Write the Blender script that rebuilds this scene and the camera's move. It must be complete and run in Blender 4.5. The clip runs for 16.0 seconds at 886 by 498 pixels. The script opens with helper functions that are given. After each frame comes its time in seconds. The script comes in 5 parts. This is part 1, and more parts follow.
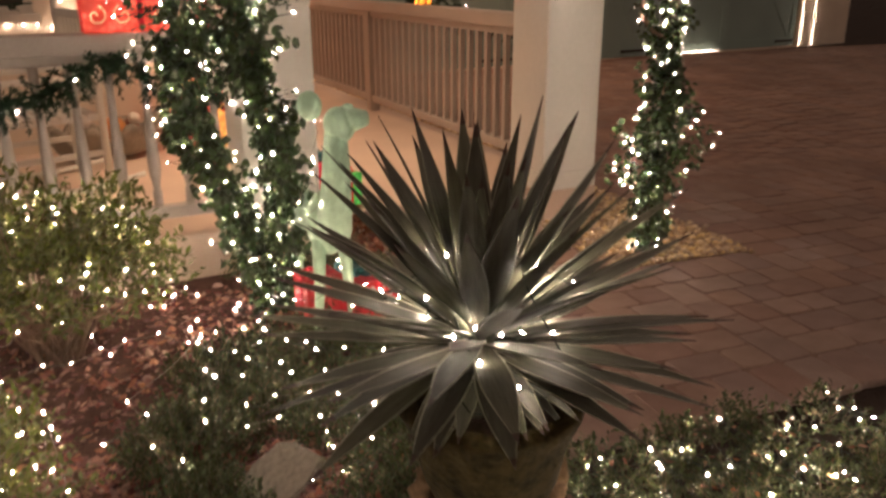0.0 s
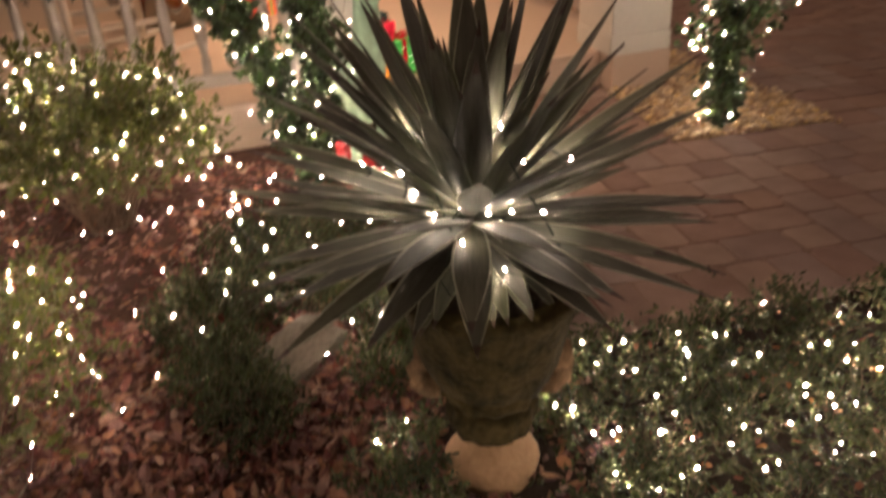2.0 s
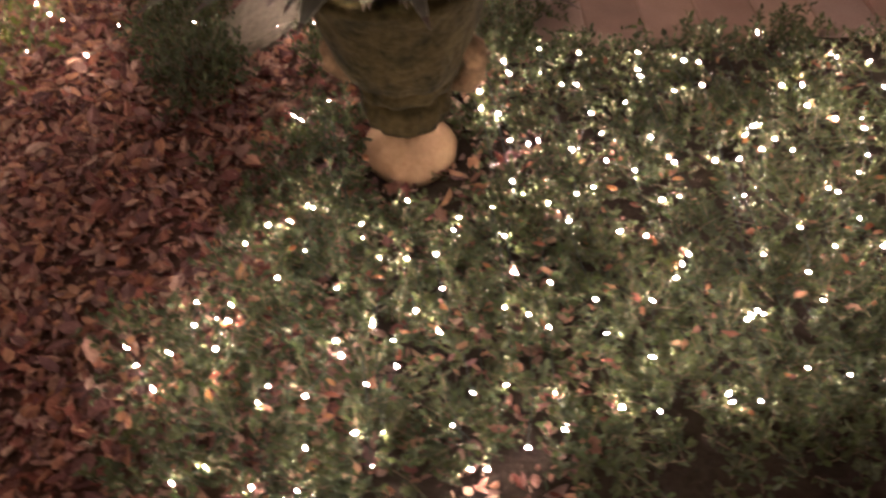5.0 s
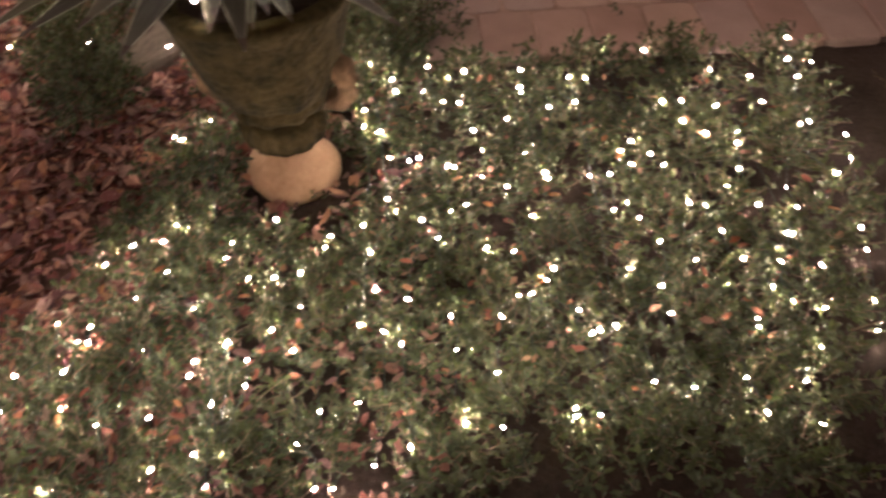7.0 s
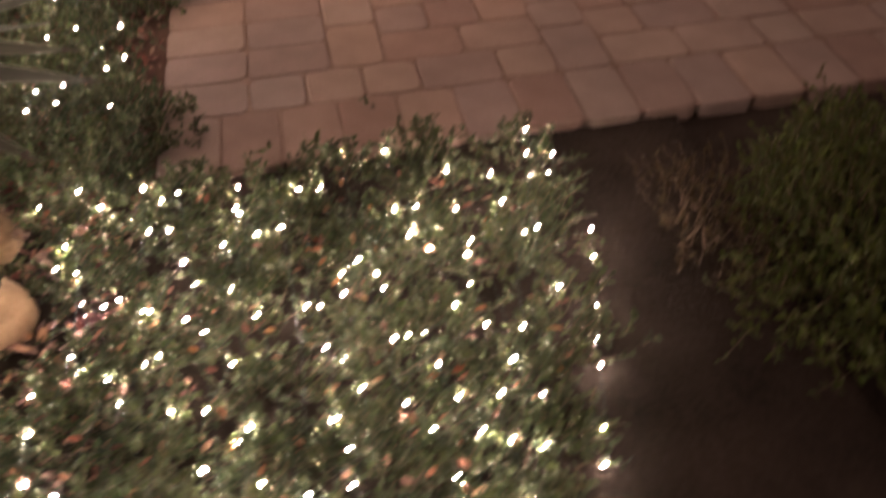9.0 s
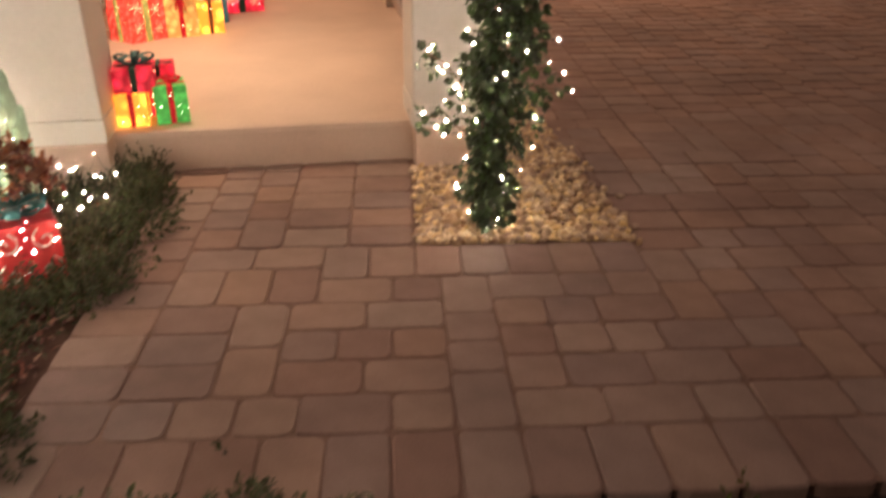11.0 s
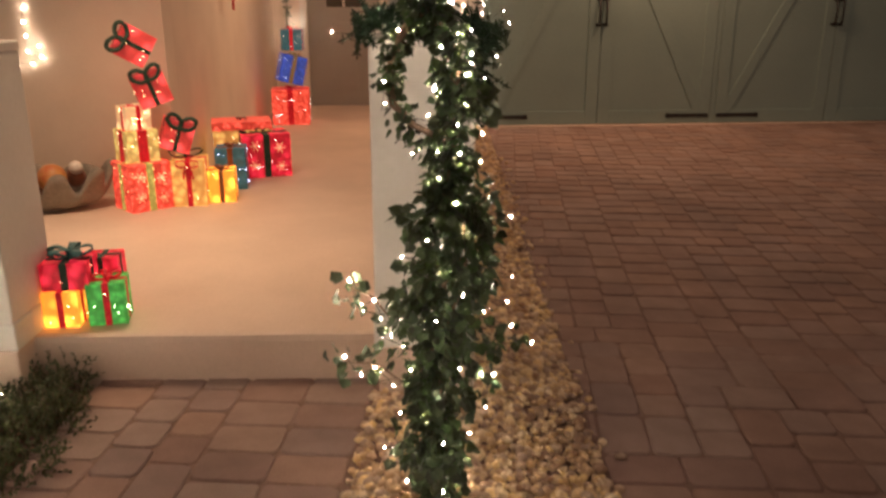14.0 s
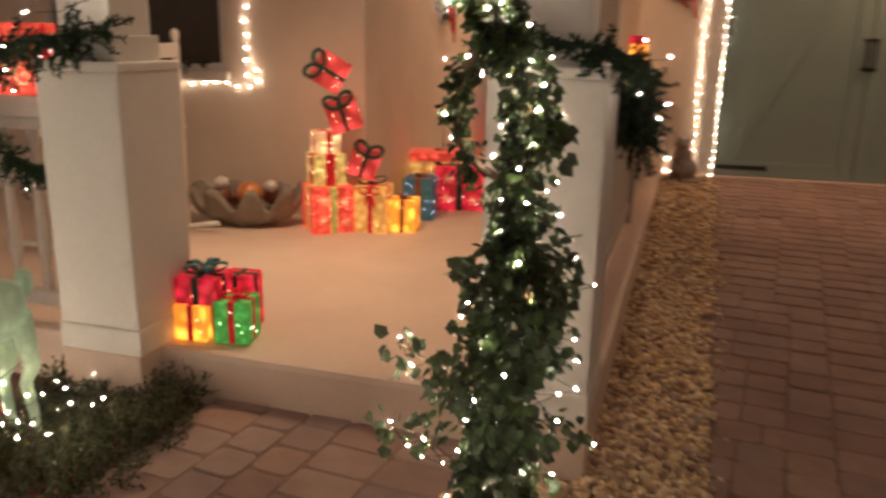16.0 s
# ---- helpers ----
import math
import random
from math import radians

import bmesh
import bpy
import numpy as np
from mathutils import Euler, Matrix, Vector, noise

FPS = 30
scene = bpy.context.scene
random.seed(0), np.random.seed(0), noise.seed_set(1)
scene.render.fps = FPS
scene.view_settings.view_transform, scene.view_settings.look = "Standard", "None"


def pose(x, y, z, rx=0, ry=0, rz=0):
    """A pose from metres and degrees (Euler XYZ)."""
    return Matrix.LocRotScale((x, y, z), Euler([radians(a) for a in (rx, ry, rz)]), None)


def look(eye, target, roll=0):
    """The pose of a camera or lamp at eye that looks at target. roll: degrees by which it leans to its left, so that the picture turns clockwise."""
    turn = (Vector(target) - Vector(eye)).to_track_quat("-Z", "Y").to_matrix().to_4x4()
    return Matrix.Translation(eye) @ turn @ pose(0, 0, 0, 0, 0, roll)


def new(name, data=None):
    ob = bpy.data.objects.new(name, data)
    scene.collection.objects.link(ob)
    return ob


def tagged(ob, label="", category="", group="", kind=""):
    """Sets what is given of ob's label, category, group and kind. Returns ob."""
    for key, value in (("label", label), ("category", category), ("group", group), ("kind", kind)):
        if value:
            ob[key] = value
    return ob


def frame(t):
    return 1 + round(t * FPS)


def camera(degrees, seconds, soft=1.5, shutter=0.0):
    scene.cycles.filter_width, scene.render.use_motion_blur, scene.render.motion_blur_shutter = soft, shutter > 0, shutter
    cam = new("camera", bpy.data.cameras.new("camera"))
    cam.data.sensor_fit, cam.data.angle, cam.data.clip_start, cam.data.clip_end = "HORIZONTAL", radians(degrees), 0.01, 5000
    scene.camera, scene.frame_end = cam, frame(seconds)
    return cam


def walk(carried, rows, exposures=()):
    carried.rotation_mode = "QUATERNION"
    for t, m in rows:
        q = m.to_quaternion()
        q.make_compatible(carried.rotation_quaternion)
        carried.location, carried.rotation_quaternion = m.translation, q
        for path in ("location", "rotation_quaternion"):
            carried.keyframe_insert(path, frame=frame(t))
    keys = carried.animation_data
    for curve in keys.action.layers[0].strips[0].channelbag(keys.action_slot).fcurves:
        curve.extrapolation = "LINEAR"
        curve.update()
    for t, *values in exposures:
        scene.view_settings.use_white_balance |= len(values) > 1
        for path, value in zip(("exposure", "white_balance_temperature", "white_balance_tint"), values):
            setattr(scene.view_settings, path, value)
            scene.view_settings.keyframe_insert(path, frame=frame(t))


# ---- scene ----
cam = camera(58.0, 16.0, soft=2.6, shutter=0.9)
PATH = [
    (0, (0.370, 0.136, 1.386), (1.041, 1.900, 0.725), -0.22),
    (0.5, (0.437, 0.098, 1.369), (1.035, 1.866, 0.651), -0.43),
    (1, (0.489, 0.101, 1.363), (1.030, 1.859, 0.576), -1.13),
    (1.5, (0.529, 0.158, 1.352), (1.016, 1.898, 0.495), -2.13),
    (2, (0.612, 0.172, 1.348), (1.003, 1.886, 0.395), -2.90),
    (2.5, (0.704, 0.156, 1.317), (0.925, 1.802, 0.202), -3.34),
    (3, (0.755, 0.138, 1.303), (0.883, 1.711, 0.074), -3.44),
    (3.5, (0.815, 0.110, 1.307), (0.896, 1.625, 0.004), -3.36),
    (4, (0.863, 0.082, 1.309), (0.926, 1.526, -0.073), -2.93),
    (4.2, (0.898, 0.093, 1.305), (0.947, 1.498, -0.117), -3.20),
    (6.3, (1.276, 0.101, 1.314), (1.241, 1.373, -0.229), -1.42),
    (6.5, (1.275, 0.100, 1.304), (1.274, 1.398, -0.217), -0.95),
    (7, (1.321, 0.086, 1.308), (1.369, 1.418, -0.183), -2.17),
    (7.5, (1.377, 0.101, 1.304), (1.522, 1.438, -0.176), -2.56),
    (8, (1.486, 0.201, 1.299), (1.724, 1.515, -0.191), -1.91),
    (8.5, (1.633, 0.287, 1.303), (1.885, 1.590, -0.193), -2.53),
    (9, (1.802, 0.301, 1.302), (2.044, 1.677, -0.128), -1.64),
    (9.5, (2.013, 0.309, 1.301), (2.196, 1.846, 0.034), -0.45),
    (10, (2.136, 0.347, 1.301), (2.288, 2.004, 0.192), -0.33),
    (10.2, (2.179, 0.389, 1.297), (2.316, 2.084, 0.246), -0.22),
    (12.3, (2.662, 0.920, 1.363), (2.662, 2.754, 0.565), -0.98),
    (12.5, (2.695, 0.956, 1.372), (2.662, 2.797, 0.591), -1.19),
    (13, (2.752, 1.071, 1.389), (2.686, 2.935, 0.667), -0.71),
    (13.5, (2.814, 1.246, 1.409), (2.725, 3.134, 0.753), 0.35),
    (14, (2.876, 1.331, 1.419), (2.734, 3.234, 0.821), 0.04),
    (14.5, (2.990, 1.449, 1.415), (2.743, 3.352, 0.851), 0.78),
    (15, (3.137, 1.527, 1.414), (2.719, 3.403, 0.862), 1.06),
    (15.5, (3.206, 1.597, 1.413), (2.645, 3.441, 0.879), 0.62),
    (16, (3.255, 1.741, 1.384), (2.502, 3.520, 0.868), 1.13),
]
walk(cam, [(t, look(eye, target, roll)) for t, eye, target, roll in PATH],
     exposures=[(0.0, -0.04, 6500, 10), (1.0, -0.10, 6500, 10), (2.0, -0.08, 6650, 11), (3.0, 0.15, 6500, 13), (4.0, 0.42, 6350, 15), (7.0, 0.64, 6200, 16),
                (8.5, 0.68, 6200, 16), (10.0, 0.49, 6400, 13), (12.5, 0.16, 6500, 10), (14.5, -0.06, 6500, 9), (15.4, -0.16, 6500, 9), (16.0, -0.27, 6500, 9)])

# ---------------------------------------------------------------- light
world = bpy.data.worlds.new("night_sky")
scene.world = world
world.use_nodes = True
wn = world.node_tree.nodes
wn["Background"].inputs["Color"].default_value = (1.0, 0.69, 0.54, 1)
wn["Background"].inputs["Strength"].default_value = 0.208
scene.view_settings.exposure = 0.0
BULB = 1420.0          # glow of a fairy-light bulb
HM = Matrix.Translation((2.79, 4.02, 0)) @ pose(0, 0, 0, 0, 0, 6)      # the house: u along its front, v into its depth


def lamp(name, m, size, watts, color, size_y=None, spread=180.0):
    d = bpy.data.lights.new(name, "AREA")
    d.energy, d.color, d.size = watts, color, size
    d.shape, d.size_y = "RECTANGLE", size_y or size
    d.spread = radians(spread)
    ob = new(name, d)
    ob.matrix_world = m
    return ob


# lamps under the porch ceiling and over the drive
lamp("porch_ceiling_light", HM @ pose(-1.6, 1.25, 2.75), 0.7, 19, (1.0, 0.67, 0.44), 0.7, 97.0)
lamp("door_ceiling_light", HM @ pose(-0.9, 4.6, 2.75), 0.5, 26, (1.0, 0.60, 0.36), 1.2)
lamp("eave_light", HM @ pose(2.2, 5.2, 3.0), 0.5, 38, (1.0, 0.56, 0.34))

# ---------------------------------------------------------------- materials


def material(name, a, b, rough=0.7, scale=8.0, fine=60.0, bump=0.2, metal=0.0, island=0.0, objrand=0.0, trans=0.0, emit=None, power=0.0, distance=0.01, spec=0.5, patch=0.0, along=None):
    """Two colours mixed by noise at two scales, with fine relief; island / objrand: variation from piece to piece."""
    m = bpy.data.materials.new(name)
    m.use_nodes = True
    nt = m.node_tree
    n, l = nt.nodes, nt.links
    p = n["Principled BSDF"]
    tc = n.new("ShaderNodeTexCoord")
    n1 = n.new("ShaderNodeTexNoise"); n1.inputs["Scale"].default_value = scale; n1.inputs["Detail"].default_value = 5
    n2 = n.new("ShaderNodeTexNoise"); n2.inputs["Scale"].default_value = fine; n2.inputs["Detail"].default_value = 6
    add = n.new("ShaderNodeMath"); add.operation = "MULTIPLY_ADD"
    src_v = tc.outputs["Object"]
    if along:                         # grain drawn out along one axis
        mp = n.new("ShaderNodeMapping")
        mp.inputs["Scale"].default_value = along
        l.new(src_v, mp.inputs["Vector"])
        src_v = mp.outputs["Vector"]
    for t in (n1, n2):
        l.new(src_v, t.inputs["Vector"])
    l.new(n1.outputs["Fac"], add.inputs[0]); add.inputs[1].default_value = 0.6
    half = n.new("ShaderNodeMath"); half.operation = "MULTIPLY"; half.inputs[1].default_value = 0.4
    l.new(n2.outputs["Fac"], half.inputs[0]); l.new(half.outputs[0], add.inputs[2])
    stretch = n.new("ShaderNodeMapRange")
    stretch.inputs[1].default_value, stretch.inputs[2].default_value = 0.32, 0.68
    l.new(add.outputs[0], stretch.inputs[0])
    mix = n.new("ShaderNodeMix"); mix.data_type = "RGBA"
    mix.inputs["A"].default_value, mix.inputs["B"].default_value = (*a, 1), (*b, 1)
    l.new(stretch.outputs[0], mix.inputs["Factor"])
    out = mix.outputs["Result"]
    if island or objrand:
        src = n.new("ShaderNodeNewGeometry").outputs["Random Per Island"] if island else n.new("ShaderNodeObjectInfo").outputs["Random"]
        mr = n.new("ShaderNodeMapRange")
        k = island or objrand
        mr.inputs[3].default_value, mr.inputs[4].default_value = 1 - k, 1 + k
        l.new(src, mr.inputs[0])
        hsv = n.new("ShaderNodeHueSaturation")
        hue = n.new("ShaderNodeMapRange")
        hue.inputs[3].default_value, hue.inputs[4].default_value = 0.5 - 0.045 * k, 0.5 + 0.045 * k
        l.new(src, hue.inputs[0]); l.new(hue.outputs[0], hsv.inputs["Hue"])
        mul = n.new("ShaderNodeMath"); mul.operation = "MULTIPLY"; mul.inputs[1].default_value = 17.3
        frc = n.new("ShaderNodeMath"); frc.operation = "FRACT"
        sat = n.new("ShaderNodeMapRange")
        sat.inputs[3].default_value, sat.inputs[4].default_value = 1 - 1.6 * k if k < 0.3 else 1 - 0.3 * k, 1 + 0.6 * k
        l.new(src, mul.inputs[0]); l.new(mul.outputs[0], frc.inputs[0]); l.new(frc.outputs[0], sat.inputs[0])
        l.new(sat.outputs[0], hsv.inputs["Saturation"])
        l.new(mr.outputs[0], hsv.inputs["Value"]); l.new(out, hsv.inputs["Color"])
        out = hsv.outputs["Color"]
    if patch:
        geo = n.new("ShaderNodeNewGeometry")
        n3 = n.new("ShaderNodeTexNoise"); n3.inputs["Scale"].default_value = 1.6; n3.inputs["Detail"].default_value = 4
        l.new(geo.outputs["Position"], n3.inputs["Vector"])
        pr = n.new("ShaderNodeMapRange")
        pr.inputs[1].default_value, pr.inputs[2].default_value = 0.35, 0.65
        pr.inputs[3].default_value, pr.inputs[4].default_value = 1 - patch, 1 + patch
        l.new(n3.outputs["Fac"], pr.inputs[0])
        ph = n.new("ShaderNodeHueSaturation")
        l.new(pr.outputs[0], ph.inputs["Value"]); l.new(out, ph.inputs["Color"])
        out = ph.outputs["Color"]
    l.new(out, p.inputs["Base Color"])
    p.inputs["Roughness"].default_value, p.inputs["Metallic"].default_value = rough, metal
    p.inputs["Specular IOR Level"].default_value = spec
    if bump:
        b_ = n.new("ShaderNodeBump"); b_.inputs["Strength"].default_value = bump; b_.inputs["Distance"].default_value = distance
        l.new(n2.outputs["Fac"], b_.inputs["Height"]); l.new(b_.outputs[0], p.inputs["Normal"])
    if emit:
        p.inputs["Emission Color"].default_value = (*emit, 1)
        p.inputs["Emission Strength"].default_value = power
    if trans:
        tr = n.new("ShaderNodeBsdfTranslucent"); l.new(out, tr.inputs["Color"])
        ms = n.new("ShaderNodeMixShader"); ms.inputs[0].default_value = trans
        l.new(p.outputs[0], ms.inputs[1]); l.new(tr.outputs[0], ms.inputs[2])
        l.new(ms.outputs[0], n["Material Output"].inputs["Surface"])
    return m


def glow(name, color, power):
    m = bpy.data.materials.new(name)
    m.use_nodes = True
    p = m.node_tree.nodes["Principled BSDF"]
    p.inputs["Base Color"].default_value = (*color, 1)
    p.inputs["Emission Color"].default_value = (*color, 1)
    p.inputs["Emission Strength"].default_value = power
    return m


M = {}
M["soil"] = material("dark_soil", (0.022, 0.016, 0.013), (0.062, 0.044, 0.034), 0.95, 6, 90, 0.6, spec=0.12)
M["mulch"] = material("bark_mulch", (0.165, 0.088, 0.074), (0.39, 0.208, 0.166), 0.9, 30, 160, 0.5, island=0.55, spec=0.2, patch=0.25)
M["mulch_base"] = material("fine_bark_mulch", (0.075, 0.041, 0.031), (0.16, 0.086, 0.064), 0.95, 22, 150, 0.8, spec=0.15, patch=0.25)
M["paver"] = material("paver", (0.245, 0.158, 0.122), (0.335, 0.222, 0.175), 0.8, 9, 140, 0.5, objrand=0.13, distance=0.004, spec=0.3, patch=0.16)
M["paver_far"] = material("paver_far", (0.245, 0.158, 0.122), (0.335, 0.222, 0.175), 0.8, 9, 140, 0.5, island=0.08, distance=0.004, spec=0.3, patch=0.16)
M["sand"] = material("joint_sand", (0.175, 0.112, 0.086), (0.28, 0.184, 0.143), 0.95, 7, 60, 0.4, spec=0.2)
M["pebble"] = material("river_pebble", (0.46, 0.31, 0.18), (0.72, 0.56, 0.38), 0.75, 12, 150, 0.2, island=0.45)
M["stucco"] = material("cream_stucco", (0.66, 0.55, 0.43), (0.74, 0.63, 0.50), 0.85, 2.5, 120, 0.18, distance=0.004, patch=0.05)
M["porch_floor"] = material("porch_concrete", (0.58, 0.44, 0.33), (0.68, 0.53, 0.41), 0.55, 2.0, 90, 0.08, distance=0.003, patch=0.06)
M["white"] = material("white_paint", (0.66, 0.63, 0.55), (0.74, 0.71, 0.63), 0.6, 2.0, 40, 0.03)
M["rail"] = material("rail_paint", (0.36, 0.31, 0.26), (0.45, 0.39, 0.33), 0.55, 3, 60, 0.06)
M["garage"] = material("sage_door_paint", (0.215, 0.295, 0.262), (0.265, 0.355, 0.315), 0.5, 1.5, 50, 0.05)
M["iron"] = material("black_iron", (0.01, 0.01, 0.01), (0.03, 0.028, 0.025), 0.5, 10, 60, 0.1)
M["leaf_box"] = material("shrub_leaf", (0.040, 0.054, 0.028), (0.120, 0.130, 0.062), 0.5, 20, 60, 0.0, island=0.5, trans=0.3, spec=0.25, patch=0.2)
M["leaf_light"] = material("light_leaf", (0.09, 0.108, 0.038), (0.205, 0.205, 0.082), 0.5, 15, 60, 0.0, island=0.45, trans=0.35, spec=0.25)
M["leaf_ivy"] = material("ivy_leaf", (0.040, 0.060, 0.032), (0.115, 0.146, 0.070), 0.40, 14, 60, 0.0, island=0.6, trans=0.3)
M["leaf_dark"] = material("dark_hedge_leaf", (0.055, 0.074, 0.022), (0.13, 0.142, 0.046), 0.6, 14, 60, 0.0, island=0.4, trans=0.2, spec=0.2)
M["needle"] = material("fir_needle", (0.012, 0.03, 0.018), (0.035, 0.06, 0.03), 0.55, 20, 90, 0.0, island=0.4, spec=0.2)
M["twig"] = material("twig_bark", (0.15, 0.095, 0.06), (0.30, 0.20, 0.13), 0.85, 20, 120, 0.3)
M["agave"] = material("agave_leaf", (0.078, 0.080, 0.053), (0.185, 0.182, 0.126), 0.58, 9, 60, 0.12, objrand=0.28, spec=0.2, along=(0.35, 6.0, 2.0))
M["agave_edge"] = material("agave_margin", (0.36, 0.35, 0.25), (0.50, 0.49, 0.36), 0.5, 9, 70, 0.05)
M["spine"] = material("agave_spine", (0.04, 0.022, 0.018), (0.08, 0.045, 0.03), 0.5, 9, 70, 0.0)
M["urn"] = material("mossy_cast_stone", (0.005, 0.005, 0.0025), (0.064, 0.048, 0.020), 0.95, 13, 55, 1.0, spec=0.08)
M["urn_foot"] = material("tan_cast_stone", (0.35, 0.21, 0.11), (0.54, 0.35, 0.20), 0.85, 16, 80, 0.35)
M["urn_handle"] = material("lichened_tan_stone", (0.05, 0.034, 0.018), (0.23, 0.145, 0.08), 0.95, 15, 70, 0.8, spec=0.1)
M["rock"] = material("field_stone", (0.13, 0.11, 0.082), (0.25, 0.21, 0.16), 0.9, 8, 60, 0.5, spec=0.2)
M["dry_low"] = material("withered_leaf", (0.045, 0.032, 0.018), (0.10, 0.068, 0.036), 0.7, 30, 100, 0.0, island=0.4, spec=0.2)
M["wire"] = material("green_wire", (0.01, 0.02, 0.012), (0.02, 0.035, 0.02), 0.5, 10, 60, 0.0)
M["wire_white"] = material("pale_wire", (0.22, 0.18, 0.13), (0.32, 0.27, 0.2), 0.5, 10, 60, 0.0)
M["bulb"] = glow("warm_white_bulb", (1.0, 0.79, 0.64), BULB)
M["rope_bulb"] = glow("rope_light_bulb", (1.0, 0.78, 0.60), 110.0)
M["glass"] = material("dark_window_glass", (0.065, 0.057, 0.045), (0.085, 0.075, 0.06), 0.15, 2, 10, 0.0)
M["door"] = material("grey_door_paint", (0.30, 0.29, 0.26), (0.36, 0.35, 0.31), 0.5, 2, 50, 0.05)
M["shell"] = material("clam_shell", (0.17, 0.14, 0.105), (0.32, 0.27, 0.21), 0.7, 8, 60, 0.3)
M["tree_stone"] = material("grey_statue_stone", (0.18, 0.155, 0.13), (0.34, 0.29, 0.24), 0.9, 12, 80, 0.3)
M["dry"] = material("dry_leaf", (0.20, 0.085, 0.055), (0.42, 0.20, 0.13), 0.7, 30, 100, 0.1, island=0.4, spec=0.2)

# ---------------------------------------------------------------- helpers of this scene


def mesh_of(name, verts, faces, mats, smooth=False, idx=None):
    me = bpy.data.meshes.new(name)
    me.from_pydata([tuple(v) for v in verts], [], [tuple(int(i) for i in f) for f in faces])
    for m in (mats if isinstance(mats, (list, tuple)) else [mats]):
        me.materials.append(m)
    if idx is not None:
        me.polygons.foreach_set("material_index", idx)
    if smooth:
        me.polygons.foreach_set("use_smooth", [True] * len(me.polygons))
    me.update()
    return me


def thing(name, m, label, category, group="", kind=""):
    ob = new(name)
    ob.empty_display_size = 0.1
    ob.matrix_world = m
    return tagged(ob, label, category, group, kind)


def put(name, data, parent=None, m=None, label=""):
    ob = new(name, data)
    if parent is not None:
        ob.parent = parent
    ob.matrix_local = m if m is not None else Matrix.Identity(4)
    if label:
        ob["label"] = label
    return ob


def part(name, bm, mat, parent=None, label="", m=None, smooth=False):
    me = bpy.data.meshes.new(name)
    bm.to_mesh(me)
    bm.free()
    me.materials.append(mat)
    if smooth:
        me.polygons.foreach_set("use_smooth", [True] * len(me.polygons))
    return put(name, me, parent, m, label)


def box(bm, x0, x1, y0, y1, z0, z1, bevel=0.0, m=None):
    vs = [bm.verts.new((x, y, z)) for z in (z0, z1) for x, y in ((x0, y0), (x1, y0), (x1, y1), (x0, y1))]
    fs = [bm.faces.new([vs[i] for i in f]) for f in ((3, 2, 1, 0), (4, 5, 6, 7), (0, 1, 5, 4), (1, 2, 6, 5), (2, 3, 7, 6), (3, 0, 4, 7))]
    made = vs
    if bevel:
        es = list({e for f in fs for e in f.edges})
        made = bmesh.ops.bevel(bm, geom=es, offset=bevel, segments=2, affect="EDGES", profile=0.6)["verts"]
    if m is not None:
        bmesh.ops.transform(bm, matrix=m, verts=list({v for v in made}))
    return bm


def boxed(*a, **k):
    return box(bmesh.new(), *a, **k)


def lathe(profile, seg=40, wobble=None):
    verts, faces = [], []
    for j, (r, z) in enumerate(profile):
        for i in range(seg):
            a = 2 * math.pi * i / seg
            k = wobble(a, z) if wobble else 1
            verts.append((r * k * math.cos(a), r * k * math.sin(a), z))
    for j in range(len(profile) - 1):
        for i in range(seg):
            a, b = j * seg + i, j * seg + (i + 1) % seg
            faces.append((a, b, b + seg, a + seg))
    faces.append(tuple(range(seg - 1, -1, -1)))
    faces.append(tuple((len(profile) - 1) * seg + i for i in range(seg)))
    return verts, faces


def tube(points, radius, seg=5, taper=1.0):
    """A round bar along points, as verts and faces."""
    pts = [Vector(p) for p in points]
    verts, faces = [], []
    up = Vector((0.31, 0.17, 0.93))
    for i, p in enumerate(pts):
        d = (pts[min(i + 1, len(pts) - 1)] - pts[max(i - 1, 0)]).normalized()
        s = d.cross(up)
        s = s.normalized() if s.length > 1e-4 else Vector((1, 0, 0))
        t = d.cross(s)
        r = radius * (1 + (taper - 1) * i / max(1, len(pts) - 1))
        for k in range(seg):
            a = 2 * math.pi * k / seg
            verts.append(p + s * (r * math.cos(a)) + t * (r * math.sin(a)))
    for i in range(len(pts) - 1):
        for k in range(seg):
            a, b = i * seg + k, i * seg + (k + 1) % seg
            faces.append((a, b, b + seg, a + seg))
    faces.append(tuple(range(seg - 1, -1, -1)))
    faces.append(tuple((len(pts) - 1) * seg + k for k in range(seg)))
    return verts, faces


class Pile:
    """Collects verts and faces for one mesh."""

    def __init__(self):
        self.v, self.f, self.i = [], [], []

    def add(self, verts, faces, slot=0):
        o = len(self.v)
        self.v.extend(verts)
        self.f.extend(tuple(k + o for k in f) for f in faces)
        self.i.extend([slot] * len(faces))

    def mesh(self, name, mats, smooth=False):
        return mesh_of(name, self.v, self.f, mats, smooth, self.i)


rng = random.Random(7)


def rand_dir(up=0.0):
    while True:
        d = Vector((rng.uniform(-1, 1), rng.uniform(-1, 1), rng.uniform(-1, 1)))
        if 0.05 < d.length < 1:
            d = d.normalized()
            d.z += up
            return d.normalized()


OVAL = [(0, 0.0), (0.5, 0.28), (1, 0.5), (0.5, 0.78)]


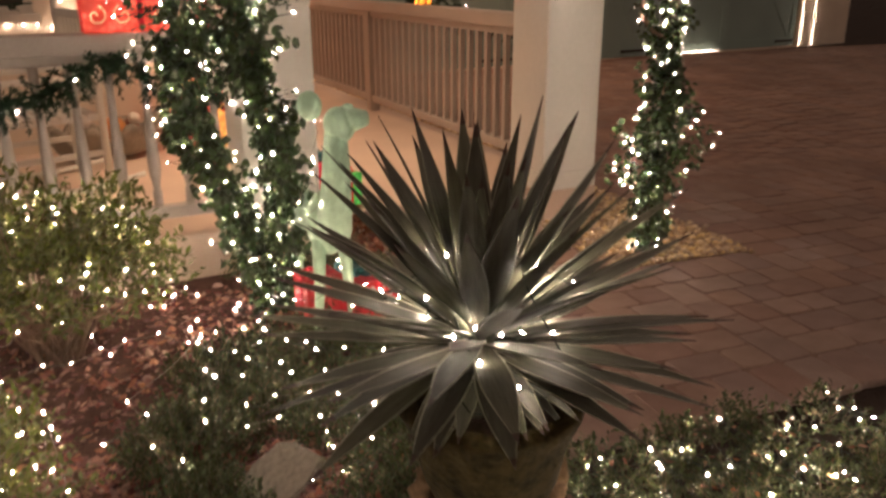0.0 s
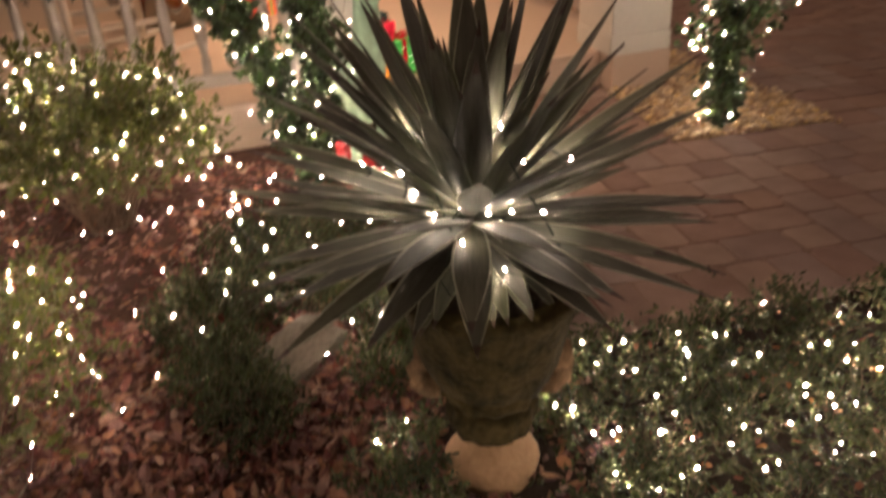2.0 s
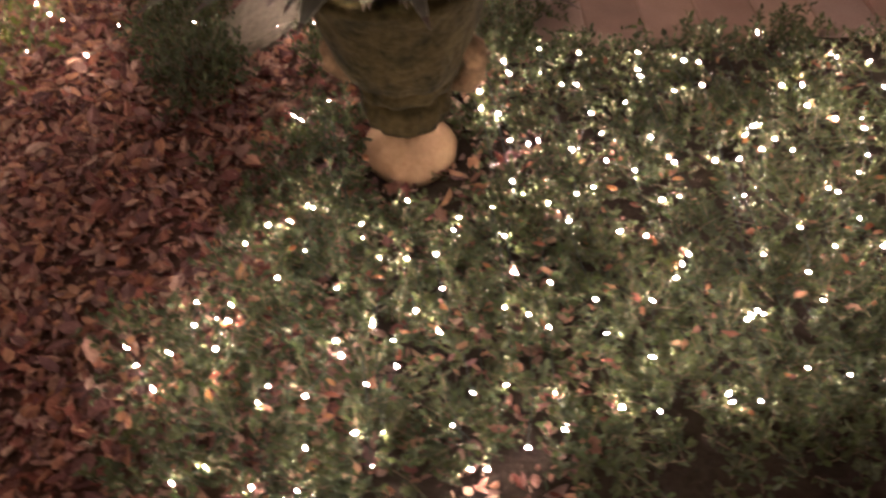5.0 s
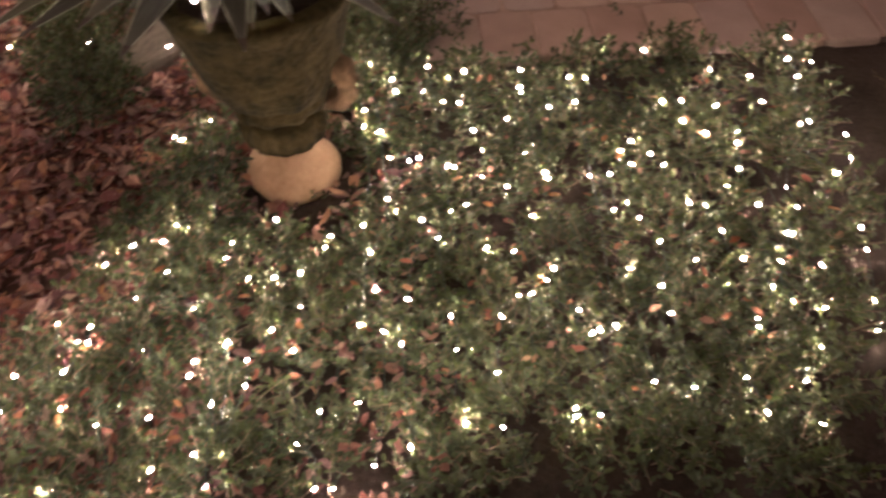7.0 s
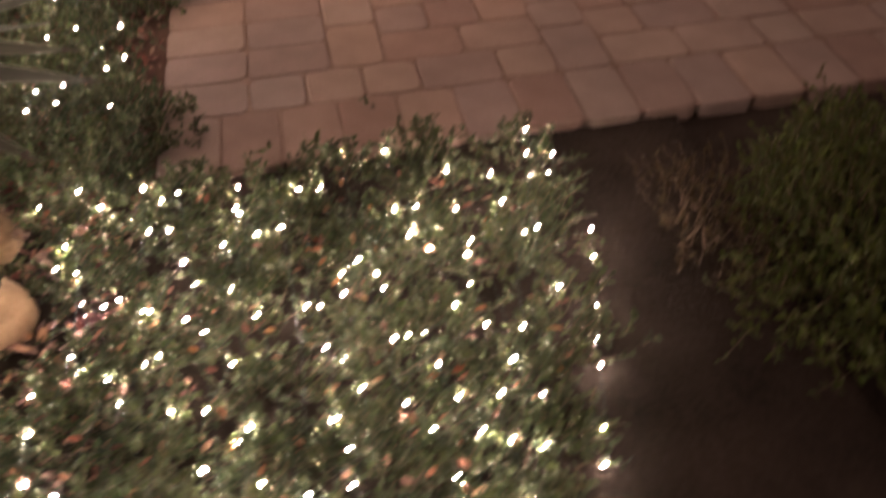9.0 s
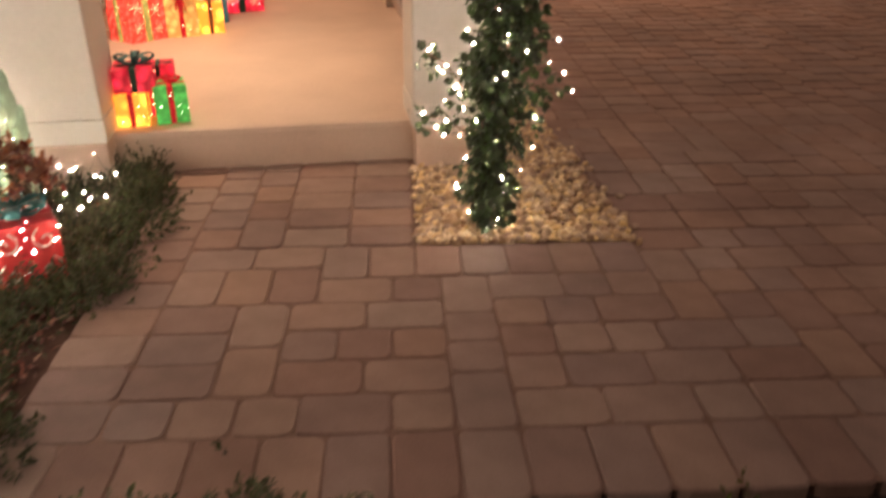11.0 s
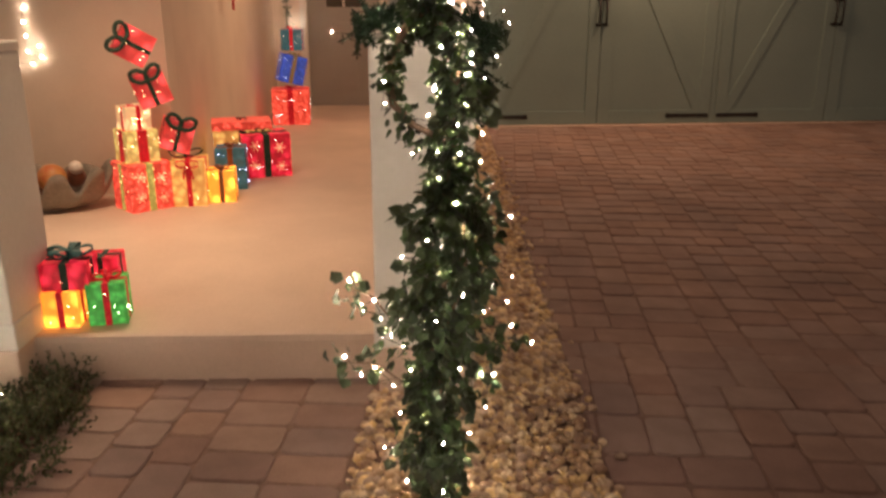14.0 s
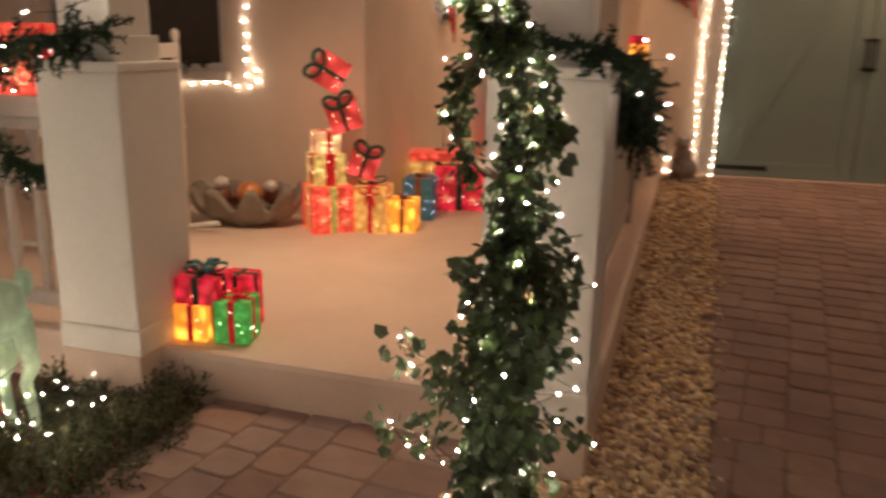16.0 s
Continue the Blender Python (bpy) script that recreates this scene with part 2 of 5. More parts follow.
def leaf(pile, p, d, n, length, width, fold=0.25, slot=0, lobes=False):
    """One leaf at p along d with upper side n."""
    s = d.cross(n)
    s = s.normalized() if s.length > 1e-4 else Vector((1, 0, 0))
    n = s.cross(d).normalized()
    if lobes:
        sh = [(0.0, 0.0), (0.46, 0.04), (0.50, 0.30), (0.62, 0.46), (0.36, 0.70), (0.0, 1.0)]
    else:
        h = s * (0.5 * width) + n * (fold * 0.5 * width)
        k = s * (-0.5 * width) + n * (fold * 0.5 * width)
        a, b = p + d * (length * 0.28), p + d * (length * 0.68) - n * (length * fold * 0.12)
        pile.add([p, p + d * length - n * (length * fold * 0.25), a + h * 0.85, b + h * 0.9, a + k * 0.85, b + k * 0.9], [(0, 2, 3, 1), (0, 1, 5, 4)], slot)
        return
    mids = [p + d * (length * y) - n * (length * fold * 0.25 * y * y) for _, y in sh]
    vs = list(mids)
    for side in (-1, 1):
        vs += [m + s * (side * w * width) + n * (fold * w * width) for m, (w, _) in zip(mids[1:-1], sh[1:-1])]
    k = len(sh)
    fs = []
    for side in (0, 1):
        o = k + side * (k - 2)
        chain = [0] + [o + j for j in range(k - 2)] + [k - 1]
        for j in range(k - 1):
            q = [j, chain[j], chain[j + 1], j + 1]
            q = list(dict.fromkeys(q))
            if side:
                q.reverse()
            if len(q) > 2:
                fs.append(q)
    pile.add(vs, fs, slot)


def sprig(pile, p, d, length, leaves, size, width, slot=0, twig=1, lobes=False, r=0.0012):
    """A twig with leaves along it."""
    q = p + d * length
    if twig is not None:
        pile.add(*tube([p, (p + q) / 2 + rand_dir() * length * 0.06, q], r, 3, 0.5), slot=twig)
    for i in range(leaves):
        t = (i + 1) / leaves
        o = p.lerp(q, t)
        side = rand_dir(0.25)
        ld = (d * 0.55 + side).normalized()
        leaf(pile, o, ld, (Vector((0, 0, 1)) + rand_dir() * 0.6).normalized(), size * rng.uniform(0.7, 1.25), size * width * rng.uniform(0.8, 1.2), 0.3, slot, lobes)


BULB_MESH = None


def bulb_mesh():
    global BULB_MESH
    if BULB_MESH is None:
        v, f = lathe([(0.0008, 0.0), (0.0012, 0.0012), (0.0012, 0.0045), (0.0005, 0.0065)], 6)
        BULB_MESH = mesh_of("bulb", v, f, M["bulb"], True)
    return BULB_MESH


def light_string(name, label, places, wire="wire", group="strings of fairy lights", scale=1.0, slack=0.02, mesh=None, wire_r=0.0012):
    """A string of small lamps: a thin wire through all places, each with a bulb."""
    base = places[0]
    t = thing(name, Matrix.Translation(base), label, "string lights", group)
    p = Pile()
    run = []
    for q in places:
        if run:
            run.append((q - base + run[-1]) / 2 + Vector((rng.uniform(-slack, slack), rng.uniform(-slack, slack), -abs(rng.gauss(0, slack)))))
        run.append(q - base)
    if len(run) > 1:
        p.add(*tube(run, wire_r, 3))
        put("wire", p.mesh("wire", M[wire]), t)
    for q in places:
        d = rand_dir(0.4)
        put("bulb", mesh or bulb_mesh(), t, Matrix.LocRotScale(q - base, d.to_track_quat("Z", "Y"), (scale,) * 3))
    return t


def chain_order(pts):
    """Orders places into a short path."""
    left = list(pts)
    out = [left.pop(0)]
    while left:
        k = min(range(len(left)), key=lambda i: (left[i] - out[-1]).length_squared)
        out.append(left.pop(k))
    return out


def ground_z(x, y):
    return 0.027 * max(0.0, y - 4.6) + 0.022 * max(0.0, 1 - abs(y - 4.05) / 0.8)

# ---------------------------------------------------------------- ground, paving, gravel
def grid_sheet(name, xs, ys, z, mat, label, category="ground"):
    v = [(x, y, z(x, y)) for y in ys for x in xs]
    n = len(xs)
    f = [(j * n + i, j * n + i + 1, (j + 1) * n + i + 1, (j + 1) * n + i) for j in range(len(ys) - 1) for i in range(n - 1)]
    ob = new(name, mesh_of(name, v, f, mat, True))
    return tagged(ob, label, category, kind="structure")


far = [-400, -120, -40, -15]
xs = far + [-6 + 0.5 * i for i in range(45)] + [25, 60, 150, 400]
ys = far + [-6 + 0.5 * i for i in range(33)] + [12, 16, 25, 60, 150, 400]
grid_sheet("ground", xs, ys, lambda x, y: -0.045 + ground_z(x, min(y, 14)), M["soil"], "dark bare garden soil in the night")

CELL = 0.0811
PX0, PY0 = 1.36, 1.945


def gravel_right(y):
    return 3.24 - 0.083 * (y - 3.24)


def porch_front(x):
    return 4.02 + (x - 2.79) * math.tan(radians(6))


def porch_side(y):
    return 2.79 - (y - 4.02) * math.tan(radians(6))


bed = grid_sheet("pavement", [1.365 + 0.36 * i for i in range(34)], [1.955 + 0.33 * i for i in range(27)], lambda x, y: -0.0062 + ground_z(x, y), M["sand"], "walk and drive of tumbled red-brown concrete pavers", "pavement")


def paver_data(w, d, mat, k):
    """A tumbled paver: rounded corners, chipped edges, a worn arris."""
    r = random.Random(k)
    g = 0.0008
    x, y = w / 2 - g, d / 2 - g
    c = min(0.027, w * 0.26, d * 0.26) * r.uniform(0.7, 1.15)
    ring = []
    for sx, sy, flip in ((-1, -1, 0), (1, -1, 1), (1, 1, 0), (-1, 1, 1)):
        trio = [(sx * x, sy * (y - c)), (sx * (x - 0.3 * c), sy * (y - 0.3 * c)), (sx * (x - c), sy * y)]
        ring += trio[::-1] if flip else trio
    ring = [(a + r.uniform(-.0030, .0020), b + r.uniform(-.0030, .0020)) for a, b in ring]
    n = len(ring)
    verts = [(a, b, -0.05) for a, b in ring] + [(a, b, -0.0065) for a, b in ring] + [(a * (1 - 0.0055 / x), b * (1 - 0.0055 / y), r.uniform(-0.0008, 0.0)) for a, b in ring]
    faces = [(i + o, (i + 1) % n + o, (i + 1) % n + n + o, i + n + o) for o in (0, n) for i in range(n)] + [tuple(range(2 * n, 3 * n))]
    return verts, faces


kinds = {(2, 2): None, (3, 2): None, (2, 3): None}
shared = {(k, j): mesh_of("paver", *paver_data(k[0] * CELL, k[1] * CELL, None, j), M["paver"]) for k in kinds for j in range(4)}
prng = random.Random(11)
NX, NY = 150, 100
taken = set()
pieces = []


def lay(i, j, w, d):
    pieces.append((i, j, w, d))
    taken.update((a, b) for a in range(i, i + w) for b in range(j, j + d))


# border courses: along the bed, before the pebbles and beside them
for i in range(0, NX, 2):
    lay(i, 0, 2, 3)
for j in range(3, 27, 2):
    lay(0, j, 3, 2)
for i in range(13, 23, 2):
    lay(i, 13, 2, 3)
for j in range(16, 30, 2):
    lay(10, j, 3, 2)
for j in range(NY):
    for i in range(NX):
        if (i, j) in taken:
            continue
        run = 1
        while run < 6 and i + run < NX and (i + run, j) not in taken:
            run += 1
        gap = 1
        while gap < 6 and all((i + a, j + gap) not in taken for a in range(min(run, 3))):
            gap += 1
        if run == 3 or (run >= 5 and prng.random() < 0.40):
            w, d = 3, 2
        elif run >= 2:
            w, d = 2, (3 if prng.random() < 0.3 else 2)
        else:
            w, d = 1, 2
        if gap in (1, 2, 3):
            d = gap
        elif gap == 4:
            d = 2
        lay(i, j, w, d)
near_pavers, far_pile = [], Pile()
for i, j, w, d in pieces:
    x, y = PX0 + (i + w / 2) * CELL, PY0 + (j + d / 2) * CELL
    x0, x1, y0, y1 = PX0 + i * CELL, PX0 + (i + w) * CELL, PY0 + j * CELL, PY0 + (j + d) * CELL
    cut = False
    edge = gravel_right(y)
    if y1 > 3.25 and x1 > 2.425 and x0 < edge:          # cut to the border of the pebbles
        cut = True
        if x1 - edge > 0.03:
            x0 = edge
        elif 2.42 - x0 > 0.03:
            x1 = 2.42
        elif 3.24 - y0 > 0.03:
            y1 = 3.24
        else:
            continue
        x, y = (x0 + x1) / 2, (y0 + y1) / 2
    if x < 2.6 and y > porch_front(x) + 0.22:
        continue
    if x < 2.45 and x < 1.36:
        continue
    z = ground_z(x, y) + prng.uniform(-0.0025, 0.002)
    m = Matrix.LocRotScale((x, y, z), Euler((prng.gauss(0, .006), prng.gauss(0, .006), prng.gauss(0, .006))), None)
    if x < 3.75 and y < 4.35 and (w, d) in kinds and not cut:
        near_pavers.append(((w, d), m))
    else:
        v, f = paver_data(x1 - x0, y1 - y0, None, i * 131 + j)
        far_pile.add([m @ Vector(q) for q in v], f)
stuff = new("pavers", far_pile.mesh("pavers", M["paver_far"]))
stuff.parent = bed
tagged(stuff, kind="stuff")

# gravel strip along the porch
gbed = Pile()
gy = [3.24 + 0.25 * i for i in range(27)]
gv = []
for y in gy:
    gv += [(max(2.42 if y < 4.2 else 0, porch_side(y) - 0.1), y, ground_z(0, y) - 0.012), (gravel_right(y), y, ground_z(0, y) - 0.012)]
gravel = new("gravel", mesh_of("gravel", gv, [(2 * i, 2 * i + 1, 2 * i + 3, 2 * i + 2) for i in range(len(gy) - 1)], M["sand"]))
tagged(gravel, "strip of loose tan river pebbles beside the porch", "gravel", kind="structure")
ico = bmesh.new()
bmesh.ops.create_icosphere(ico, subdivisions=1, radius=1)
ICO_V = [v.co.copy() for v in ico.verts]
ICO_F = [tuple(v.index for v in f.verts) for f in ico.faces]
ico.free()


def pebbles(name, spots, lo, hi, mat, parent):
    p = Pile()
    for x, y, z in spots:
        s = rng.uniform(lo, hi)
        sc = Vector((s * rng.uniform(0.8, 1.35), s * rng.uniform(0.75, 1.1), s * rng.uniform(0.5, 0.8)))
        q = Euler((rng.uniform(-.4, .4), rng.uniform(-.4, .4), rng.uniform(0, 6.3))).to_matrix()
        p.add([q @ Vector((v.x * sc.x, v.y * sc.y, v.z * sc.z)) * rng.uniform(0.88, 1.1) + Vector((x, y, z + sc.z * 0.3)) for v in ICO_V], ICO_F)
    ob = new(name, p.mesh(name, mat, True))
    ob.parent = parent
    return tagged(ob, kind="stuff")


spots = []
for k in range(9500):
    y = 3.25 + 6.4 * rng.random() ** 1.5
    x0 = 2.425 if y < porch_front(2.45) else max(2.425 if y < 4.3 else 0, porch_side(y) - 0.02)
    x = rng.uniform(x0, gravel_right(y) - 0.005)
    spots.append((x, y, ground_z(x, y) + rng.uniform(-0.012, 0.012)))
for k in range(60):
    y = 3.2 + rng.uniform(0, 5)
    spots.append((gravel_right(y) + abs(rng.gauss(0, 0.04)), y, ground_z(0, y)))
pebbles("pebbles", spots, 0.010, 0.023, M["pebble"], gravel)

# ---------------------------------------------------------------- house, in its own u, v, z
H = HM


def struct(name, bm, mat, label, category, m=H):
    ob = part(name, bm, mat, None, "", m)
    return tagged(ob, label, category, kind="structure")


FL = 0.205                       # porch floor
slab = bmesh.new()
box(slab, -7.0, 0.0, 0.13, 2.56, -0.1, FL, 0.028)
struct("floor", slab, M["porch_floor"], "smooth cream painted concrete porch floor and step", "porch floor")
slab = bmesh.new()
box(slab, -2.1, 0.0, 2.503, 7.2, -0.1, FL - 0.001, 0.0)
struct("floor_2", slab, M["porch_floor"], "smooth cream painted concrete porch floor near the door", "porch floor")
wall = bmesh.new()
# front wall with its window opening
WU0, WU1, WZ0, WZ1 = -4.20, -2.74, 1.13, 2.3
box(wall, -7.0, WU0, 2.42, 2.62, FL, 3.0)
box(wall, WU1, -1.75, 2.42, 2.62, FL, 3.0)
box(wall, WU0, WU1, 2.42, 2.62, FL, WZ0)
box(wall, WU0, WU1, 2.42, 2.62, WZ1, 3.0)
struct("wall_front", wall, M["stucco"], "cream stucco house wall behind the porch", "wall")
struct("wall_return", boxed(-0.2, 0.0, 0.0, 4.9, FL, 3.0), M["stucco"], "cream stucco wall running back to the door", "wall", H @ pose(-1.75, 2.623, 0, 0, 0, 1.4))
end = bmesh.new()
DU0, DU1 = -1.50, -0.60
box(end, -1.95, DU0, 6.9, 7.1, FL, 3.0)
box(end, DU1, -0.35, 6.9, 7.1, FL, 3.0)
box(end, DU0, DU1, 6.9, 7.1, 2.28, 3.0)
struct("wall_end", end, M["stucco"], "cream stucco wall around the entrance door", "wall")
struct("wall_side", boxed(-0.347, -0.16, 6.0, 7.1, FL, 3.0), M["stucco"], "cream stucco corner beside the garage", "wall")

d1 = thing("door_1", H @ pose(DU0, 6.93, FL), "grey painted entrance door with a small glazed light", "door", kind="structure")
dw = DU1 - DU0
leafb = bmesh.new()
box(leafb, 0.03, 0.25, 0.02, 0.07, 0.0, 2.05)
box(leafb, dw - 0.25, dw - 0.03, 0.02, 0.07, 0.0, 2.05)
box(leafb, 0.25, dw - 0.25, 0.02, 0.07, 0.0, 1.12)
box(leafb, 0.25, dw - 0.25, 0.02, 0.07, 1.85, 2.05)
box(leafb, 0.30, dw - 0.30, 0.005, 0.02, 0.2, 0.95, 0.004)
dleaf = part("door_leaf", leafb, M["door"], d1)
part("pane", boxed(0.25, dw - 0.25, 0.04, 0.05, 1.12, 1.85), M["glass"], dleaf)
for zz in (1.36, 1.6):
    part("glazing_bar", boxed(0.25, dw - 0.25, 0.02, 0.06, zz, zz + 0.02), M["white"], dleaf)
part("glazing_bar", boxed(dw / 2 - 0.01, dw / 2 + 0.01, 0.018, 0.062, 1.12, 1.85), M["white"], dleaf)
fr = bmesh.new()
box(fr, -0.05, 0.03, -0.045, 0.06, 0.0, 2.12, 0.004)
box(fr, dw - 0.03, dw + 0.05, -0.045, 0.06, 0.0, 2.12, 0.004)
box(fr, 0.031, dw - 0.031, -0.045, 0.06, 2.05, 2.12, 0.004)
part("door_frame", fr, M["white"], d1)

w1 = thing("window_1", H @ pose(WU0, 2.42, WZ0), "dark porch window with a white frame", "window", kind="structure")
ww, wh = WU1 - WU0, WZ1 - WZ0
part("pane", boxed(0.05, ww - 0.05, 0.07, 0.08, 0.05, wh - 0.05), M["glass"], w1)
for nm, b in (("window_frame", (0, 0.05, 0.03, 0.11, 0, wh)), ("window_frame", (ww - 0.05, ww, 0.03, 0.11, 0, wh)), ("window_frame", (0.05, ww - 0.05, 0.03, 0.11, wh - 0.05, wh)), ("window_frame", (0.05, ww - 0.05, 0.03, 0.11, 0, 0.05)), ("glazing_bar", (0.05, ww - 0.05, 0.05, 0.1, wh / 2 - 0.02, wh / 2 + 0.02))):
    part(nm, boxed(*b), M["white"], w1)
part("window_sill", boxed(-0.04, ww + 0.04, -0.05, 0.1, -0.06, -0.002, 0.006), M["white"], w1)


def column(u, width, top):
    t = thing("porch_column", H @ pose(u, 0.0, 0), "square white-painted stucco porch column with a plinth", "column", "porch columns")
    part("shaft", boxed(0.005, width - 0.005, 0.005, width - 0.005, FL + 0.1, top, 0.010), M["white"], t)
    part("plinth", boxed(0, width, 0, width, FL - 0.002, FL + 0.1, 0.008), M["white"], t)
    part("capital", boxed(0.002, width - 0.002, 0.002, width - 0.002, top, top + 0.035, 0.008), M["white"], t)
    return t


COLTOP = 1.24
column(-0.365, 0.365, COLTOP + 0.03)
column(-2.005, 0.36, COLTOP)
for u, z in ((-0.315, COLTOP + 0.065), (-1.955, COLTOP + 0.035)):
    pt = thing("porch_post", H @ pose(u, 0.05, z), "square white roof post standing on a porch column", "post", "porch posts")
    part("shaft", boxed(0.02, 0.24, 0.02, 0.24, 0.09, 1.75, 0.006), M["white"], pt)
    part("base_block", boxed(0, 0.26, 0, 0.26, 0.0, 0.09, 0.006), M["white"], pt)

struct("porch_edge_2", boxed(-2.0, -1.65, -0.002, 0.2, -0.1, FL - 0.003, 0.006), M["porch_floor"], "painted concrete footing under the porch pillar", "footing")
struct("porch_edge", boxed(-0.35, 0.002, -0.004, 0.3, -0.1, FL - 0.003, 0.006), M["porch_floor"], "painted concrete footing under the porch column", "footing")


def baluster_turned():
    prof = [(0.021, 0.0), (0.021, 0.07), (0.014, 0.085), (0.026, 0.16), (0.028, 0.22), (0.018, 0.42), (0.015, 0.55), (0.021, 0.58), (0.021, 0.66)]
    v, f = lathe(prof, 10)
    return mesh_of("baluster", v, f, M["rail"], True)


def rail(m, length, label, turned, n, mids=()):
    """A porch railing along +x from the origin of m, standing on the floor."""
    t = thing("porch_railing", m, label, "railing", "porch railings")
    part("top_rail", boxed(0, length, -0.05, 0.05, 0.845, 0.93, 0.008), M["rail"], t)
    part("sub_rail", boxed(0, length, -0.025, 0.025, 0.80, 0.843, 0.004), M["rail"], t)
    part("bottom_rail", boxed(0, length, -0.03, 0.03, 0.08, 0.14, 0.006), M["rail"], t)
    me = baluster_turned() if turned else None
    if not turned:
        b = boxed(-0.017, 0.017, -0.017, 0.017, 0, 0.66)
        me = bpy.data.meshes.new("baluster")
        b.to_mesh(me); b.free()
        me.materials.append(M["rail"])
    for k in range(n):
        x = length * (k + 0.5) / n
        if any(abs(x - q) < 0.05 for q in mids):
            continue
        put("baluster", me, t, pose(x, 0, 0.139))
    for q in mids:
        part("post", boxed(q - 0.045, q + 0.045, -0.045, 0.045, 0, 0.843, 0.006), M["rail"], t)
    return t


rail(H @ pose(-5.2, 0.2, FL), 3.19, "beige painted front porch railing with turned balusters and a garland", True, 22)
rail(H @ pose(-0.14, 0.365, FL, 0, 0, 90), 5.48, "beige painted side porch railing with square balusters", False, 46, (2.67, 4.6))

# garage
GM = Matrix.Translation((2.66, 9.66, 0.137)) @ pose(0, 0, 0, 0, 0, 9)
WIDTHS = (2.45, 2.45, 3.3)
SPAN = sum(WIDTHS) + 0.1
gw = bmesh.new()
box(gw, -0.75, -0.06, 0.0, 0.2, -0.3, 3.0)
box(gw, SPAN + 0.03, 9.6, 0.0, 0.2, -0.3, 3.0)
box(gw, -0.06, SPAN + 0.03, 0.0, 0.2, 2.25, 3.0)
struct("wall_garage", gw, M["stucco"], "cream stucco garage wall", "wall", GM)
struct("wall_garage_side", boxed(-0.75, -0.6, 0.203, 1.3, -0.3, 3.0), M["stucco"], "cream stucco side of the garage", "wall", GM)
struct("threshold", boxed(-0.06, SPAN, -0.02, 0.05, -0.2, 0.012, 0.004), M["porch_floor"], "pale concrete strip under the garage doors", "threshold", GM)
for k, DW in enumerate(WIDTHS):
    g = thing("garage_door", GM @ pose(sum(WIDTHS[:k]) + 0.05 * k, 0.06, 0.012), "sage grey carriage-style garage door with cross braces and iron straps", "garage door", "garage doors")
    for s in range(2):
        x0 = s * DW / 2
        lf = bmesh.new()
        box(lf, x0 + 0.004, x0 + DW / 2 - 0.004, 0.0, 0.04, 0.006, 2.22, 0.003)
        lfo = part("leaf", lf, M["garage"], g)
        for (a, b, c, d) in ((0.004, 0.13, 0.006, 2.22), (DW / 2 - 0.13, DW / 2 - 0.004, 0.006, 2.22), (0.131, DW / 2 - 0.131, 0.006, 0.14), (0.131, DW / 2 - 0.131, 2.08, 2.22)):
            part("frame_board", boxed(x0 + a, x0 + b, -0.012, 0.001, c, d, 0.002), M["garage"], lfo)
        ln = math.hypot(DW / 2 - 0.26, 1.94)
        an = math.atan2(1.94, DW / 2 - 0.26)
        br = boxed(0, ln, -0.010, 0.001, -0.05, 0.05, 0.002)
        mm = (Matrix.Translation((x0 + 0.13, 0, 0.14)) @ pose(0, 0, 0, 0, -math.degrees(an), 0)) if s == 0 else (Matrix.Translation((x0 + DW / 2 - 0.13, 0, 0.14)) @ pose(0, 0, 0, 0, -180 + math.degrees(an), 0))
        part("brace", br, M["garage"], lfo, "", mm)
        hb = bmesh.new()
        a, b = (0.02, 0.46) if s == 0 else (DW / 2 - 0.46, DW / 2 - 0.02)
        box(hb, x0 + a, x0 + b, -0.02, -0.012, 0.065, 0.105, 0.003)
        tip = b if s == 0 else a
        box(hb, x0 + tip - 0.022, x0 + tip + 0.022, -0.022, -0.011, 0.06, 0.11, 0.006)
        part("strap_hinge", hb, M["iron"], lfo, "black iron strap hinge")
        hx = DW / 2 + (-0.035 if s == 0 else 0.035)
        hp = Pile()
        hp.add(*tube([(hx, -0.012, 1.02), (hx, -0.05, 1.04), (hx, -0.055, 1.14), (hx, -0.05, 1.24), (hx, -0.012, 1.26)], 0.012, 6))
        put("pull_handle", hp.mesh("pull_handle", M["iron"], True), lfo, None, "black iron pull handle")
        for zz in (1.0, 1.25):
            part("handle_plate", boxed(hx - 0.03, hx + 0.03, -0.018, -0.0125, zz, zz + 0.03, 0.003), M["iron"], lfo)

for k in (1, 2):
    xj = sum(WIDTHS[:k]) + 0.05 * (k - 1)
    struct("trim_%d" % (k + 1), boxed(xj + 0.002, xj + 0.048, 0.052, 0.12, 0.0, 2.25), M["garage"], "sage grey jamb between two garage doors", "trim", GM)

# plain far side of the drive, behind and round the camera
struct("wall_far", boxed(-14, 16, -9.2, -9.0, -0.2, 2.2), M["stucco"], "pale garden wall across the street", "wall", Matrix.Identity(4))

# ---------------------------------------------------------------- planting
def blob_points(n, c, r, low=0.0, shell=0.55):
    """Places inside an uneven dome."""
    out = []
    while len(out) < n:
        d = rand_dir(0.15)
        if d.z < low:
            continue
        k = (shell + (1 - shell) * rng.random()) * (0.85 + 0.4 * noise.noise(Vector((d.x * 2 + c[0] * 3, d.y * 2 + c[1] * 3, d.z * 2))))
        out.append((Vector((c[0] + d.x * r[0] * k, c[1] + d.y * r[1] * k, c[2] + d.z * r[2] * k)), d))
    return out


